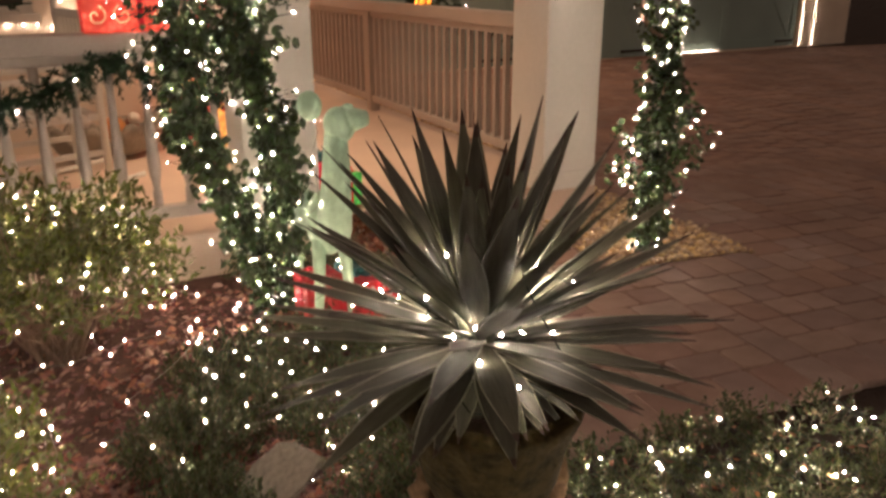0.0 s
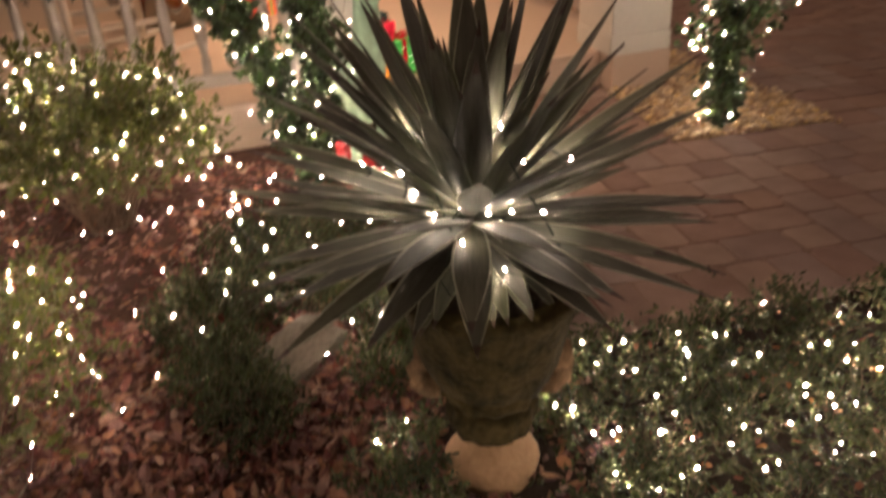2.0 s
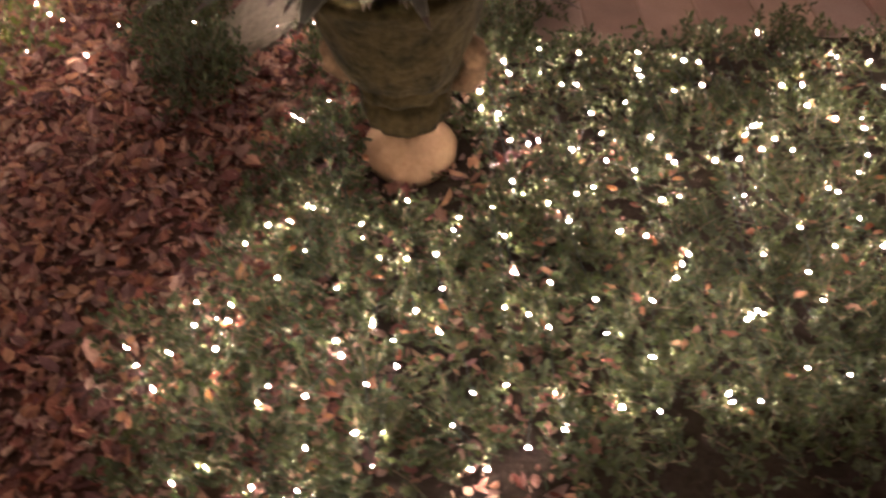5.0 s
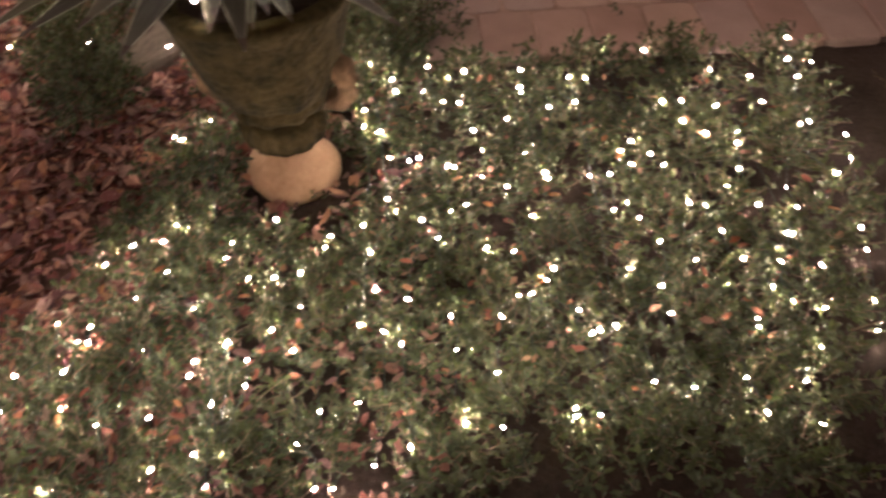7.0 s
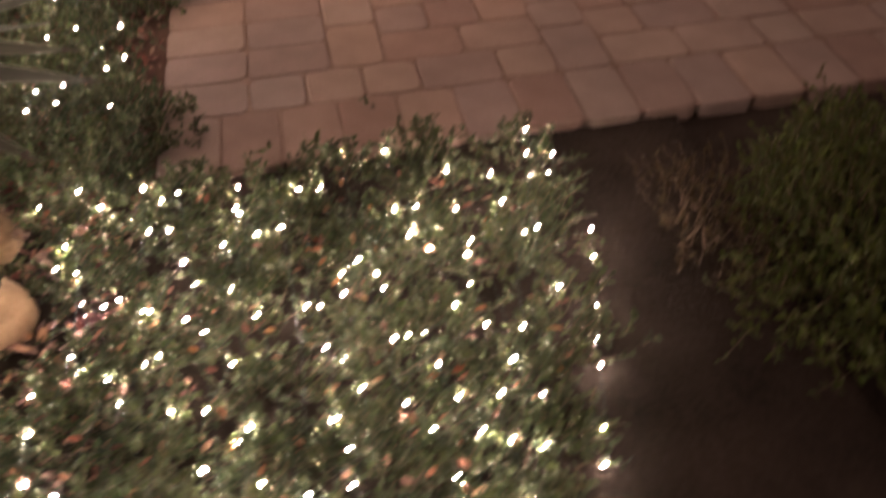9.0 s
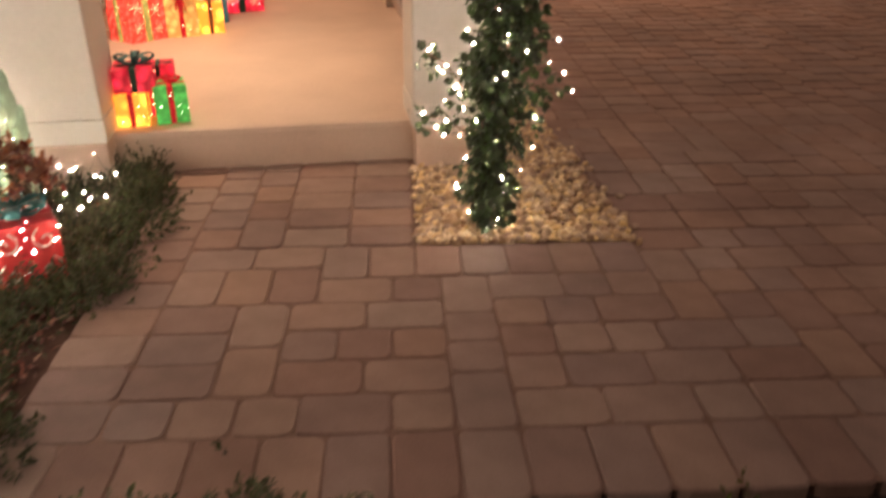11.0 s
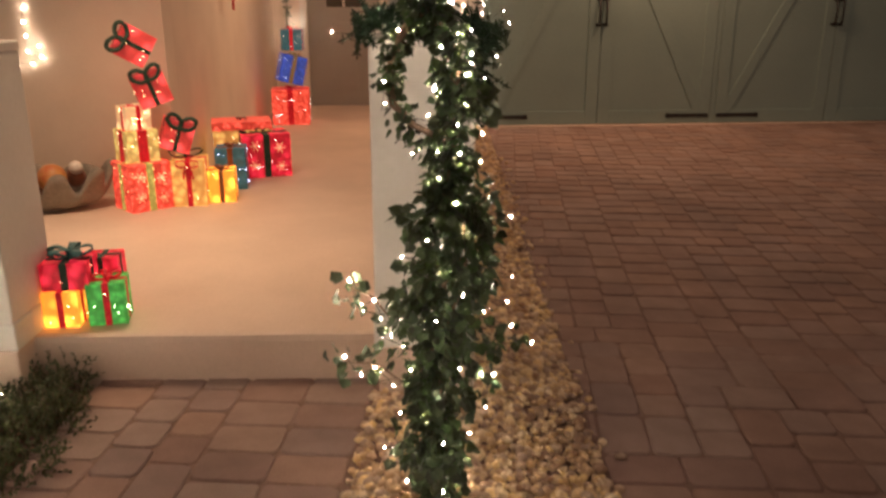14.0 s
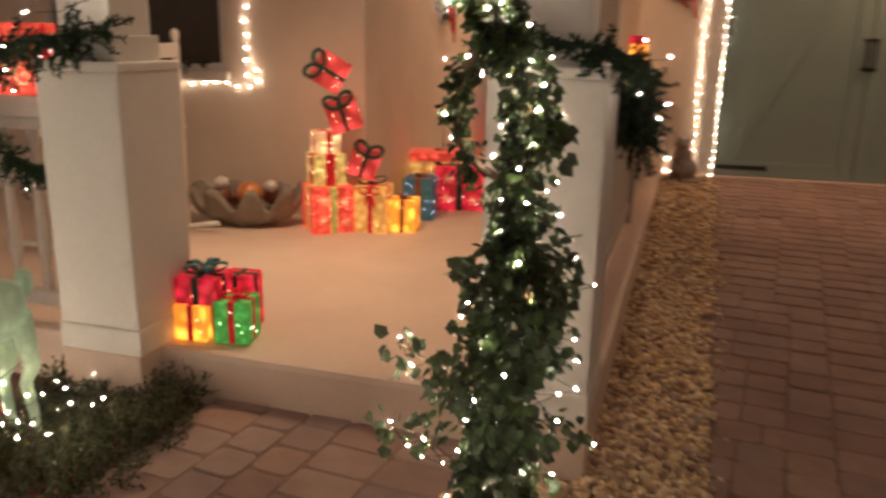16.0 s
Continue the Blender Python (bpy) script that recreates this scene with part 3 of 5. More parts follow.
def shrub(name, label, c, r, sprigs, leaves, size, width, mat, stems=8, low=-0.1, reach=0.09):
    t = thing(name, Matrix.Translation((c[0], c[1], 0)), label, "shrub", "garden shrubs")
    o = Vector((c[0], c[1], 0))
    p = Pile()
    for q, d in blob_points(sprigs, c, r, low, 0.45):
        if q.z < 0.02:
            q.z = 0.02 + rng.random() * 0.05
        sprig(p, q - o, (d + rand_dir(0.5) * 0.8).normalized(), reach * rng.uniform(0.6, 1.3), leaves, size, width, 0, 1)
    put("crown", p.mesh("crown", [mat, M["twig"]]), t)
    s = Pile()
    for q, d in blob_points(stems, c, (r[0] * 0.85, r[1] * 0.85, r[2] * 0.9), 0.1, 0.7):
        b = Vector((rng.uniform(-.06, .06), rng.uniform(-.06, .06), -0.04))
        e = q - o
        s.add(*tube([b, b.lerp(e, 0.4) + Vector((0, 0, 0.05)), b.lerp(e, 0.75) + rand_dir() * 0.02, e], 0.006, 5, 0.3))
    put("trunk", s.mesh("trunk", M["twig"], True), t)
    return t


def in_cover(x, y):
    """The low evergreen carpet round the urn."""
    x0 = 0.64 + 0.10 * math.sin(y * 5) - 0.10 * max(0, 1.2 - y)
    x1 = 2.31 - 0.29 * max(0.0, 1.65 - y) + 0.03 * math.sin(y * 11 + 1)
    y0 = 0.70 + 0.04 * math.sin(x * 6) - 0.10 * max(0.0, 1.5 - x)
    y1 = 1.80 + 0.035 * math.sin(x * 15) + 0.12 * math.exp(-((x - 1.95) / 0.13) ** 2) - 0.25 * max(0.0, x - 2.15) if x > 1.3 else 1.88 if x > 1.15 else 1.62 + 0.05 * math.sin(x * 9)
    if (x - 1.02) ** 2 + (y - 1.48) ** 2 < 0.20 ** 2:
        return False
    return x0 < x < x1 and y0 < y < y1


DOMES = []
drng = random.Random(23)
for k in range(4000):
    x, y = drng.uniform(0.45, 2.4), drng.uniform(0.55, 2.1)
    if in_cover(x, y) and all((x - q[0]) ** 2 + (y - q[1]) ** 2 > 0.13 ** 2 for q in DOMES):
        DOMES.append((x, y, drng.uniform(0.06, 0.12), drng.uniform(0.05, 0.17)))


def cover_h(x, y):
    return max([0.05] + [h * math.sqrt(max(0.0, 1 - ((x - a) ** 2 + (y - b) ** 2) / (1.3 * r * r))) for a, b, r, h in DOMES])


def low_plant(label, domes, mat, per=52, size=0.019):
    """One spreading shrub: several leafy mounds of short upright sprigs."""
    t = thing("ground_cover", Matrix.Translation((domes[0][0], domes[0][1], 0)), label, "ground cover", "low evergreen shrubs")
    o = Vector((domes[0][0], domes[0][1], 0))
    low = Pile()
    for a, b, r, h in domes:
        p = Pile()
        c = Vector((a, b, -0.01)) - o
        for k in range(per):
            d = rand_dir(0.25)
            d.z = abs(d.z)
            q = c + Vector((d.x * r, d.y * r, d.z * h)) * (0.45 + 0.6 * rng.random())
            sprig(p, q, (d + Vector((0, 0, 0.3)) + rand_dir() * 0.55).normalized(), rng.uniform(0.03, 0.07), 9, size * rng.uniform(0.8, 1.15), 0.52, 0, 1)
        tagged(put("clump", p.mesh("clump", [mat, M["twig"]]), t), kind="stuff")
        for k in range(16):
            q = c + Vector((rng.gauss(0, 0.075), rng.gauss(0, 0.075), rng.uniform(0.012, 0.05)))
            sprig(low, q, Vector((rng.gauss(0, 1), rng.gauss(0, 1), 0.35)).normalized(), rng.uniform(0.04, 0.075), 8, size, 0.55, 0, 1)
    tagged(put("undergrowth", low.mesh("undergrowth", [mat, M["twig"]]), t), kind="stuff")
    return t


plots = {}
for q in DOMES:
    plots.setdefault((int(q[0] / 0.42), int(q[1] / 0.45)), []).append(q)
for key in sorted(plots):
    low_plant("low dark green evergreen shrub under a net of fairy lights", plots[key], M["leaf_box"])

tight = []
for i in range(23):
    for j in range(18):
        x, y = 0.50 + i * 0.086 + rng.gauss(0, 0.026), 0.58 + j * 0.086 + rng.gauss(0, 0.026)
        if in_cover(x, y) and noise.noise(Vector((x * 2.6, y * 2.6, 3))) > -0.30:
            tight.append(Vector((x, y, cover_h(x, y) + rng.uniform(-0.015, 0.018))))
for lo, hi in ((0, 1.2), (1.2, 1.7), (1.7, 3)):
    light_string("net_lights", "net of warm white fairy lights over low shrubs", [q for q in tight if lo <= q.x < hi])

light_string("fairy_lights", "end of a warm white light string lying on bare soil", [Vector((2.40 - 0.29 * (1.65 - y), y, 0.02)) for y in (1.52, 1.44, 1.31, 1.22, 1.16, 1.02, 0.95)])

# strip of greenery beside the walk, round the deer
def in_strip(x, y):
    edge = (1.33 if y < 2.3 else 1.22) if y < 2.75 else 1.20 + 0.20 * min(1.0, (y - 2.75) / 0.2) - 0.12 * max(0.0, (y - 3.5) / 0.5)
    if 1.9 < y < 4.0 and 1.0 - 0.25 * max(0, y - 2.9) + 0.05 * math.sin(y * 6) < x < edge + 0.03 * math.sin(y * 9 + 1):
        return True
    if 0.46 < x < 1.1 and 2.32 < y < 3.0 - 0.5 * abs(x - 0.75) and noise.noise(Vector((x * 4, y * 4, 5))) > -0.3:
        return True
    return 0.80 < x < 1.1 and 1.88 < y < 2.33


STRIP = []
for k in range(3000):
    x, y = drng.uniform(0.4, 1.5), drng.uniform(1.85, 4.0)
    if in_strip(x, y) and all((x - q[0]) ** 2 + (y - q[1]) ** 2 > 0.12 ** 2 for q in STRIP):
        STRIP.append((x, y, drng.uniform(0.08, 0.12), drng.uniform(0.08, 0.14)))
for lo, hi, what in ((1.8, 2.55, "the brick walk"), (2.55, 3.05, "the deer figure"), (3.05, 3.5, "the walk edge"), (3.5, 4.1, "the porch step")):
    low_plant("low dark green evergreen shrub beside " + what, [q for q in STRIP if lo <= q[1] < hi], M["leaf_box"], 80, 0.017)
pts = []
for k in range(2200):
    x, y = rng.uniform(0.42, 1.33), rng.uniform(1.88, 3.62)
    if 0.86 < x < 1.06 and 2.9 < y < 3.62:      # under the deer figure
        continue
    if in_strip(x, y) and all((Vector((x, y)) - q.xy).length > 0.075 for q in pts):
        pts.append(Vector((x, y, 0.23 + rng.uniform(-0.03, 0.03))))
light_string("net_lights", "warm white fairy lights in the greenery beside the walk", chain_order(pts), scale=0.88)

shrub("shrub", "light green leafy shrub wound with fairy lights", (-0.02, 3.22, 0.24), (0.56, 0.52, 0.44), 1150, 7, 0.034, 0.5, M["leaf_light"], 120, 0.08, 0.10)
shrub("shrub", "twiggy yellow-green shrub wound with fairy lights", (-0.22, 1.95, 0.16), (0.38, 0.55, 0.30), 620, 7, 0.026, 0.5, M["leaf_light"], 60, -0.2, 0.10)
shrub("shrub", "small dark green rounded shrub", (0.37, 2.26, 0.06), (0.16, 0.19, 0.16), 420, 8, 0.018, 0.5, M["leaf_box"], 8, -0.2, 0.06)
shrub("shrub", "small dark green shrub on the mulch", (0.48, 1.84, 0.04), (0.13, 0.16, 0.10), 260, 8, 0.018, 0.5, M["leaf_box"], 6, -0.2, 0.05)
shrub("shrub", "small dark green shrub beside flat stones", (0.40, 2.02, 0.04), (0.13, 0.14, 0.08), 220, 8, 0.018, 0.5, M["leaf_box"], 8, -0.2, 0.06)
shrub("dry_plant", "dry brown leafy plant beside the deer figure", (1.15, 3.10, 0.36), (0.055, 0.055, 0.11), 44, 7, 0.034, 0.6, M["dry"], 10, -0.6, 0.06)
shrub("dry_plant", "sparse brownish low plant on the dark soil", (2.62, 1.50, 0.0), (0.16, 0.24, 0.08), 120, 6, 0.022, 0.4, M["dry_low"], 6, 0.0, 0.06)
shrub("hedge", "dense unlit olive green hedge beside the drive", (3.08, 1.24, 0.05), (0.52, 0.58, 0.135), 3000, 8, 0.020, 0.45, M["leaf_dark"], 20, -0.3, 0.07)
shrub("hedge", "dense unlit olive green hedge beside the drive", (3.95, 1.25, 0.06), (0.50, 0.58, 0.18), 1500, 8, 0.026, 0.45, M["leaf_dark"], 20, -0.3, 0.07)


def shell_lights(name, label, c, r, n, low=-0.2):
    pts = []
    for q, d in blob_points(n * 6, c, r, low, 0.9):
        if len(pts) < n and q.z > 0.03 and all((q - s).length > 0.07 for s in pts):
            pts.append(q)
    return light_string(name, label, chain_order(pts), wire="wire_white", scale=0.8)


shell_lights("fairy_lights", "warm white fairy lights wound through a light green shrub", (-0.02, 3.22, 0.24), (0.54, 0.50, 0.43), 150)
shell_lights("fairy_lights", "warm white fairy lights wound through a twiggy shrub", (-0.22, 1.95, 0.16), (0.38, 0.55, 0.30), 95)
pts = []
for k in range(3000):
    x, y = rng.uniform(0.15, 0.8), rng.uniform(1.9, 3.3)
    if len(pts) < 22 and math.hypot(x - 0.612, y - 2.09) > 0.17 and noise.noise(Vector((x * 2.4, y * 2.4, 9))) > -0.12 and all((Vector((x, y)) - q.xy).length > 0.09 for q in pts):
        pts.append(Vector((x, y, rng.uniform(0.04, 0.13) + 0.12 * math.exp(-((x - 0.4) ** 2 + (y - 2.16) ** 2) / 0.02))))
for k in range(400):                  # over the low dark shrubs
    x, y = rng.uniform(0.28, 0.78), rng.uniform(1.93, 2.45)
    if len(pts) < 40 and math.hypot(x - 0.612, y - 2.09) > 0.14 and all((Vector((x, y)) - q.xy).length > 0.09 for q in pts):
        pts.append(Vector((x, y, 0.10 + 0.13 * math.exp(-((x - 0.37) ** 2 + (y - 2.26) ** 2) / 0.03))))
light_string("fairy_lights", "warm white fairy lights trailing over the mulch bed", chain_order(pts), wire="wire_white", scale=0.82)

# mulch: bark chips and dry leaves
mul = new("mulch_bed", mesh_of("mulch_bed", [(-1.4, 0.3, -0.03), (2.75, 0.3, -0.03), (2.75, 1.95, -0.025), (1.36, 1.96, -0.025), (1.36, 4.1, -0.02), (-1.4, 3.9, -0.02)], [(0, 1, 2, 3), (0, 3, 4, 5)], M["soil"]))
tagged(mul, "garden bed of brown bark mulch", "mulch bed", kind="structure")
for nm, ring in (("mulch_layer", [(-1.4, 0.3), (0.72, 0.3), (0.72, 1.7), (1.36, 1.96), (1.36, 4.1), (-1.4, 3.9)]),):
    put(nm, mesh_of(nm, [(x, y, -0.017) for x, y in ring], [tuple(range(len(ring)))], M["mulch_base"]), mul)
p = Pile()
for k in range(17000):
    x, y = (rng.uniform(-0.5, 1.35), rng.uniform(0.5, 3.7)) if k % 2 else (rng.uniform(-0.2, 0.9), rng.uniform(0.7, 2.4))
    d = Vector((rng.gauss(0, 1), rng.gauss(0, 1), rng.gauss(0, 0.22))).normalized()
    n_ = (Vector((0, 0, 1)) + rand_dir() * 0.8).normalized()
    s = rng.uniform(0.012, 0.034) if k % 3 else rng.uniform(0.03, 0.058)
    leaf(p, Vector((x, y, -0.014 + rng.random() * 0.034)), d, n_, s, s * rng.uniform(0.22, 0.72), rng.uniform(-0.9, 0.9))
chips = new("bark_chips", p.mesh("bark_chips", M["mulch"]))
chips.parent = mul
tagged(chips, kind="stuff")
p = Pile()
for k in range(420):
    x, y = rng.uniform(0.6, 2.3), rng.uniform(0.75, 2.0)
    if not in_cover(x, y):
        continue
    d = Vector((rng.gauss(0, 1), rng.gauss(0, 1), rng.gauss(0, 0.3))).normalized()
    s = rng.uniform(0.018, 0.036)
    leaf(p, Vector((x, y, cover_h(x, y) * rng.uniform(0.35, 0.95))), d, (Vector((0, 0, 1)) + rand_dir() * 0.5).normalized(), s, s * 0.45, 0.3)
dry = new("dry_leaves", p.mesh("dry_leaves", M["dry"]))
tagged(dry, "brown dry leaves fallen among low shrubs", "dry leaves", kind="stuff")

# flat stones
for x, y, a, b, h, rz in ((0.612, 2.09, 0.185, 0.11, 0.05, 48),):
    bm = bmesh.new()
    bmesh.ops.create_icosphere(bm, subdivisions=3, radius=1)
    for v in bm.verts:
        k = 1 + 0.22 * noise.noise(v.co * 1.7 + Vector((x * 9, y * 7, 0)))
        v.co = Vector((max(-0.75, min(0.75, v.co.x)) * k, max(-0.7, min(0.7, v.co.y)) * k, max(-0.5, min(0.5, v.co.z)) * 1.2))
    ob = part("flat_stone", bm, M["rock"], None, "", Matrix.Translation((x, y, h * 0.35)) @ pose(0, 0, 0, 8, -6, rz) @ Matrix.Diagonal((a, b, h, 1)))
    tagged(ob, "flat pale field stone lying on the mulch", "stone")

# ---------------------------------------------------------------- urn and agave
UX, UY = 1.02, 1.55


def worn(vf, amp, seed):
    """Lumpy, weathered surface on a turned shape."""
    out = []
    for q in vf[0]:
        q = Vector(q)
        k = noise.noise(q * 26 + Vector((seed, 0, 0))) + 0.6 * noise.noise(q * 60 + Vector((0, seed, 0)))
        out.append(q + Vector((q.x, q.y, 0)).normalized() * (amp * k))
    return out, vf[1]


urn = thing("garden_urn", Matrix.Translation((UX, UY, 0)), "weathered mossy cast-stone urn on a tan foot", "urn")
v, f = lathe([(0.108, -0.02), (0.112, 0.012), (0.106, 0.028), (0.088, 0.045), (0.064, 0.062), (0.055, 0.085)], 40, lambda a, z: 1 + 0.03 * math.cos(4 * a))
v, f = worn((v, f), 0.004, 4)
put("foot", mesh_of("foot", v, f, M["urn_foot"], True), urn, None, "tan cast-stone foot")
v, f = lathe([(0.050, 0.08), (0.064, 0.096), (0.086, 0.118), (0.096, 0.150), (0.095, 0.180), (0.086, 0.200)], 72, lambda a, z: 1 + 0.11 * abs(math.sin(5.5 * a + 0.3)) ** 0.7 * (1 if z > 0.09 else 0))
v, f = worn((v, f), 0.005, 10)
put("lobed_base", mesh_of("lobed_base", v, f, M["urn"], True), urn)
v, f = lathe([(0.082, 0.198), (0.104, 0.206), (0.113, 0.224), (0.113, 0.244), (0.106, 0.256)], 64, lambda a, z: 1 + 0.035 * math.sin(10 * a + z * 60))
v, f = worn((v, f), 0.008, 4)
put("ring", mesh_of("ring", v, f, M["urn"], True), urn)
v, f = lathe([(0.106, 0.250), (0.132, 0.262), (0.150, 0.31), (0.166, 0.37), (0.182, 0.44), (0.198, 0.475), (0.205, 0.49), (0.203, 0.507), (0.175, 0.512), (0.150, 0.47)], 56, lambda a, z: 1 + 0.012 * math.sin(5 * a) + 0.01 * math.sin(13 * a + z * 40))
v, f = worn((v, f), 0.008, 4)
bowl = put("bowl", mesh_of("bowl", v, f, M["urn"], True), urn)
v, f = lathe([(0.150, 0.465), (0.155, 0.478), (0.05, 0.49)], 24)
put("soil", mesh_of("soil", v, f, M["soil"], True), urn)

for s in (-1, 1):                     # scrolled ears on both sides of the bowl
    p = Pile()
    across = Vector((0.97, -0.22, 0)) * s
    run = [across * r + Vector((0, 0, z)) for r, z in ((0.128, 0.318), (0.150, 0.308), (0.161, 0.272), (0.156, 0.238), (0.138, 0.216), (0.116, 0.220))]
    p.add(*tube(run, 0.029, 12, 0.85))
    hv, hf = worn((p.v, p.f), 0.012, 3 + s)
    put("handle", mesh_of("handle", hv, hf, M["urn_handle"], True), bowl, None, "tan lichened scroll handle")

AX, AY, AZ = 0.985, 1.54, 0.645


def agave_leaf(length, width, droop, cup):
    """A stiff lance leaf along +x, upper side +z."""
    seg = 13
    verts, faces, idx = [], [], []
    for k in range(seg + 1):
        t = k / seg
        w = width * (0.42 + 0.58 * math.sin(math.pi * min(1, t * 0.92 + 0.02)) ** 0.9) * (1 - t ** 3.6) + 0.0006
        x = length * t
        z = -droop * length * t * t
        th = 0.006 * (1 - t) + 0.0012
        for s in (-1, -0.88, 0, 0.88, 1):
            verts.append((x, s * w * 0.5, z + cup * w * s * s * (1 - 0.5 * t)))
        for s in (0.9, -0.9):
            verts.append((x, s * w * 0.48, z + cup * w * 0.8 * (1 - 0.5 * t) - th))
        verts.append((x, 0, z - th * 1.5))
    R_ = 8
    for k in range(seg):
        a = k * R_
        b = a + R_
        loop = [0, 1, 2, 3, 4, 5, 7, 6]
        for i in range(8):
            p_, q_ = loop[i], loop[(i + 1) % 8]
            faces.append((a + p_, b + p_, b + q_, a + q_))
            tip = k >= seg - 1
            idx.append(2 if tip else (1 if (p_, q_) in ((0, 1), (3, 4)) else 0))
    return mesh_of("leaf", verts, faces, [M["agave"], M["agave_edge"], M["spine"]], True, idx)


agave = thing("agave", Matrix.Translation((AX, AY, AZ)), "spiky grey-green agave rosette with pale leaf margins in an urn", "agave plant")
arng = random.Random(5)
NL = 146
for k in range(NL):
    t = k / (NL - 1)
    el = 86 - 122 * t ** 0.86 + arng.gauss(0, 4)
    az = k * 137.508 + arng.gauss(0, 6)
    ln = (0.485 - 0.09 * max(0.0, t - 0.35)) * arng.uniform(0.82, 1.04)
    if t > 0.75:
        ln *= 0.52
    if t < 0.05:
        ln *= 0.62
    wd = arng.uniform(0.055, 0.074) * (1 if t < 0.72 else 0.74)
    m = pose(0, 0, 0.045 - 0.075 * t, 0, 0, az) @ pose(0.012 + 0.035 * t, 0, 0, 0, -el, 0)
    put("leaf", agave_leaf(ln, wd, arng.uniform(-0.03, 0.10) + 0.04 * t, arng.uniform(0.03, 0.12)), agave, m)
v, f = lathe([(0.05, -0.16), (0.06, -0.06), (0.05, 0.02), (0.02, 0.07)], 16)
put("stalk", mesh_of("stalk", v, f, M["agave"], True), agave)
pts = []
face = Vector((-0.25, -0.80, 0.55)).normalized()
ea = Vector((0.954, -0.298, 0.0))
eb = ea.cross(face) * -1
for k in range(17):
    a = k * 2.4
    r = (0.075, 0.14, 0.19)[k % 3] + rng.uniform(-0.015, 0.015)
    pts.append(Vector((AX, AY, AZ + 0.03)) + ea * (r * math.cos(a)) + eb * (r * math.sin(a)) + face * (0.115 - 0.35 * max(0.0, r - 0.1)))
for k in range(14):                   # deeper between the leaves
    a, el = k * 2.4, math.radians(rng.uniform(15, 60))
    r = rng.uniform(0.085, 0.135)
    pts.append(Vector((AX + r * math.cos(a) * math.cos(el), AY + r * math.sin(a) * math.cos(el), AZ + 0.015 + r * math.sin(el))))
for k in range(16):                   # up among the steep leaves
    a, el = -1.82 + (k - 7.5) * 0.17, math.radians(rng.uniform(38, 78))
    r = rng.uniform(0.13, 0.25)
    pts.append(Vector((AX + r * math.cos(a) * math.cos(el), AY + r * math.sin(a) * math.cos(el), AZ + 0.02 + r * math.sin(el))))
for k in range(10):
    a = 0.2 + k * 0.31
    r = rng.uniform(0.14, 0.22)
    pts.append(Vector((AX + r * math.cos(a), AY + r * math.sin(a), AZ + rng.uniform(0.03, 0.14))))
light_string("fairy_lights", "warm white fairy lights on a dark wire laid in the agave", chain_order(pts), wire_r=0.002, scale=1.1)


# ---------------------------------------------------------------- ivy
def vine(name, label, spine, thick, n, leaf_size, lights):
    """Ivy climbing along a spine of (place, radius)."""
    t = thing(name, Matrix.Translation(spine[0]), label, "ivy", "ivy-covered arch legs")
    o = Vector(spine[0])
    P_ = [Vector(s) for s in spine]
    run = [(q - p).length for p, q in zip(P_, P_[1:])]
    st, lv = Pile(), Pile()

    def at(u):
        u, i = u * sum(run), 0
        while i < len(run) - 1 and u > run[i]:
            u, i = u - run[i], i + 1
        k = u / run[i]
        return P_[i].lerp(P_[i + 1], k), thick[i] + (thick[i + 1] - thick[i]) * k

    for k in range(3):
        st.add(*tube([at(j / 30)[0] - o + Vector((math.cos(j * 0.5 + k * 2.1), math.sin(j * 0.5 + k * 2.1), 0)) * (0.25 * at(j / 30)[1]) for j in range(31)], 0.007, 6, 0.8))
    def bulge(c, d):
        return 0.72 + 1.5 * noise.noise(Vector((c.x * 5 + d.x * 0.9, d.y * 0.9, c.z * 7)))

    for k in range(n // 7):
        u = rng.random()
        c, r = at(u)
        if rng.random() > r / 0.105:
            continue
        d = rand_dir()
        d.z *= 0.6
        hub = c - o + d * max(0.02, r * (0.30 + 0.75 * rng.random() ** 0.6) * bulge(c, d))
        for j in range(7):
            e = rand_dir()
            q = hub + e * leaf_size * 0.8
            out = (d * 0.7 + e * 0.6 + Vector((0, 0, -0.5)) + rand_dir() * 0.4).normalized()
            nrm = (d * 0.9 + Vector((0, 0, 0.4)) + rand_dir() * 0.7).normalized()
            w = leaf_size * rng.uniform(0.55, 1.15)
            leaf(lv, q, out, nrm, w, w * rng.uniform(0.75, 1.0), 0.25, 0, True)
    put("stem", st.mesh("stem", M["twig"], True), t)
    put("foliage", lv.mesh("foliage", M["leaf_ivy"]), t)
    pts = []
    for k in range(lights):
        c, r = at((k + 0.5) / lights)
        a = k * 2.4 + rng.uniform(-.5, .5)
        d = Vector((math.cos(a), math.sin(a), 0))
        pts.append(c + d * (0.012 + max(0.03, r * bulge(c, d)) * rng.uniform(1.05, 1.28)) + Vector((0, 0, rng.uniform(-.03, .03))))
    light_string("fairy_lights", "warm white fairy lights wound round an ivy leg", pts, scale=0.85)
    return t


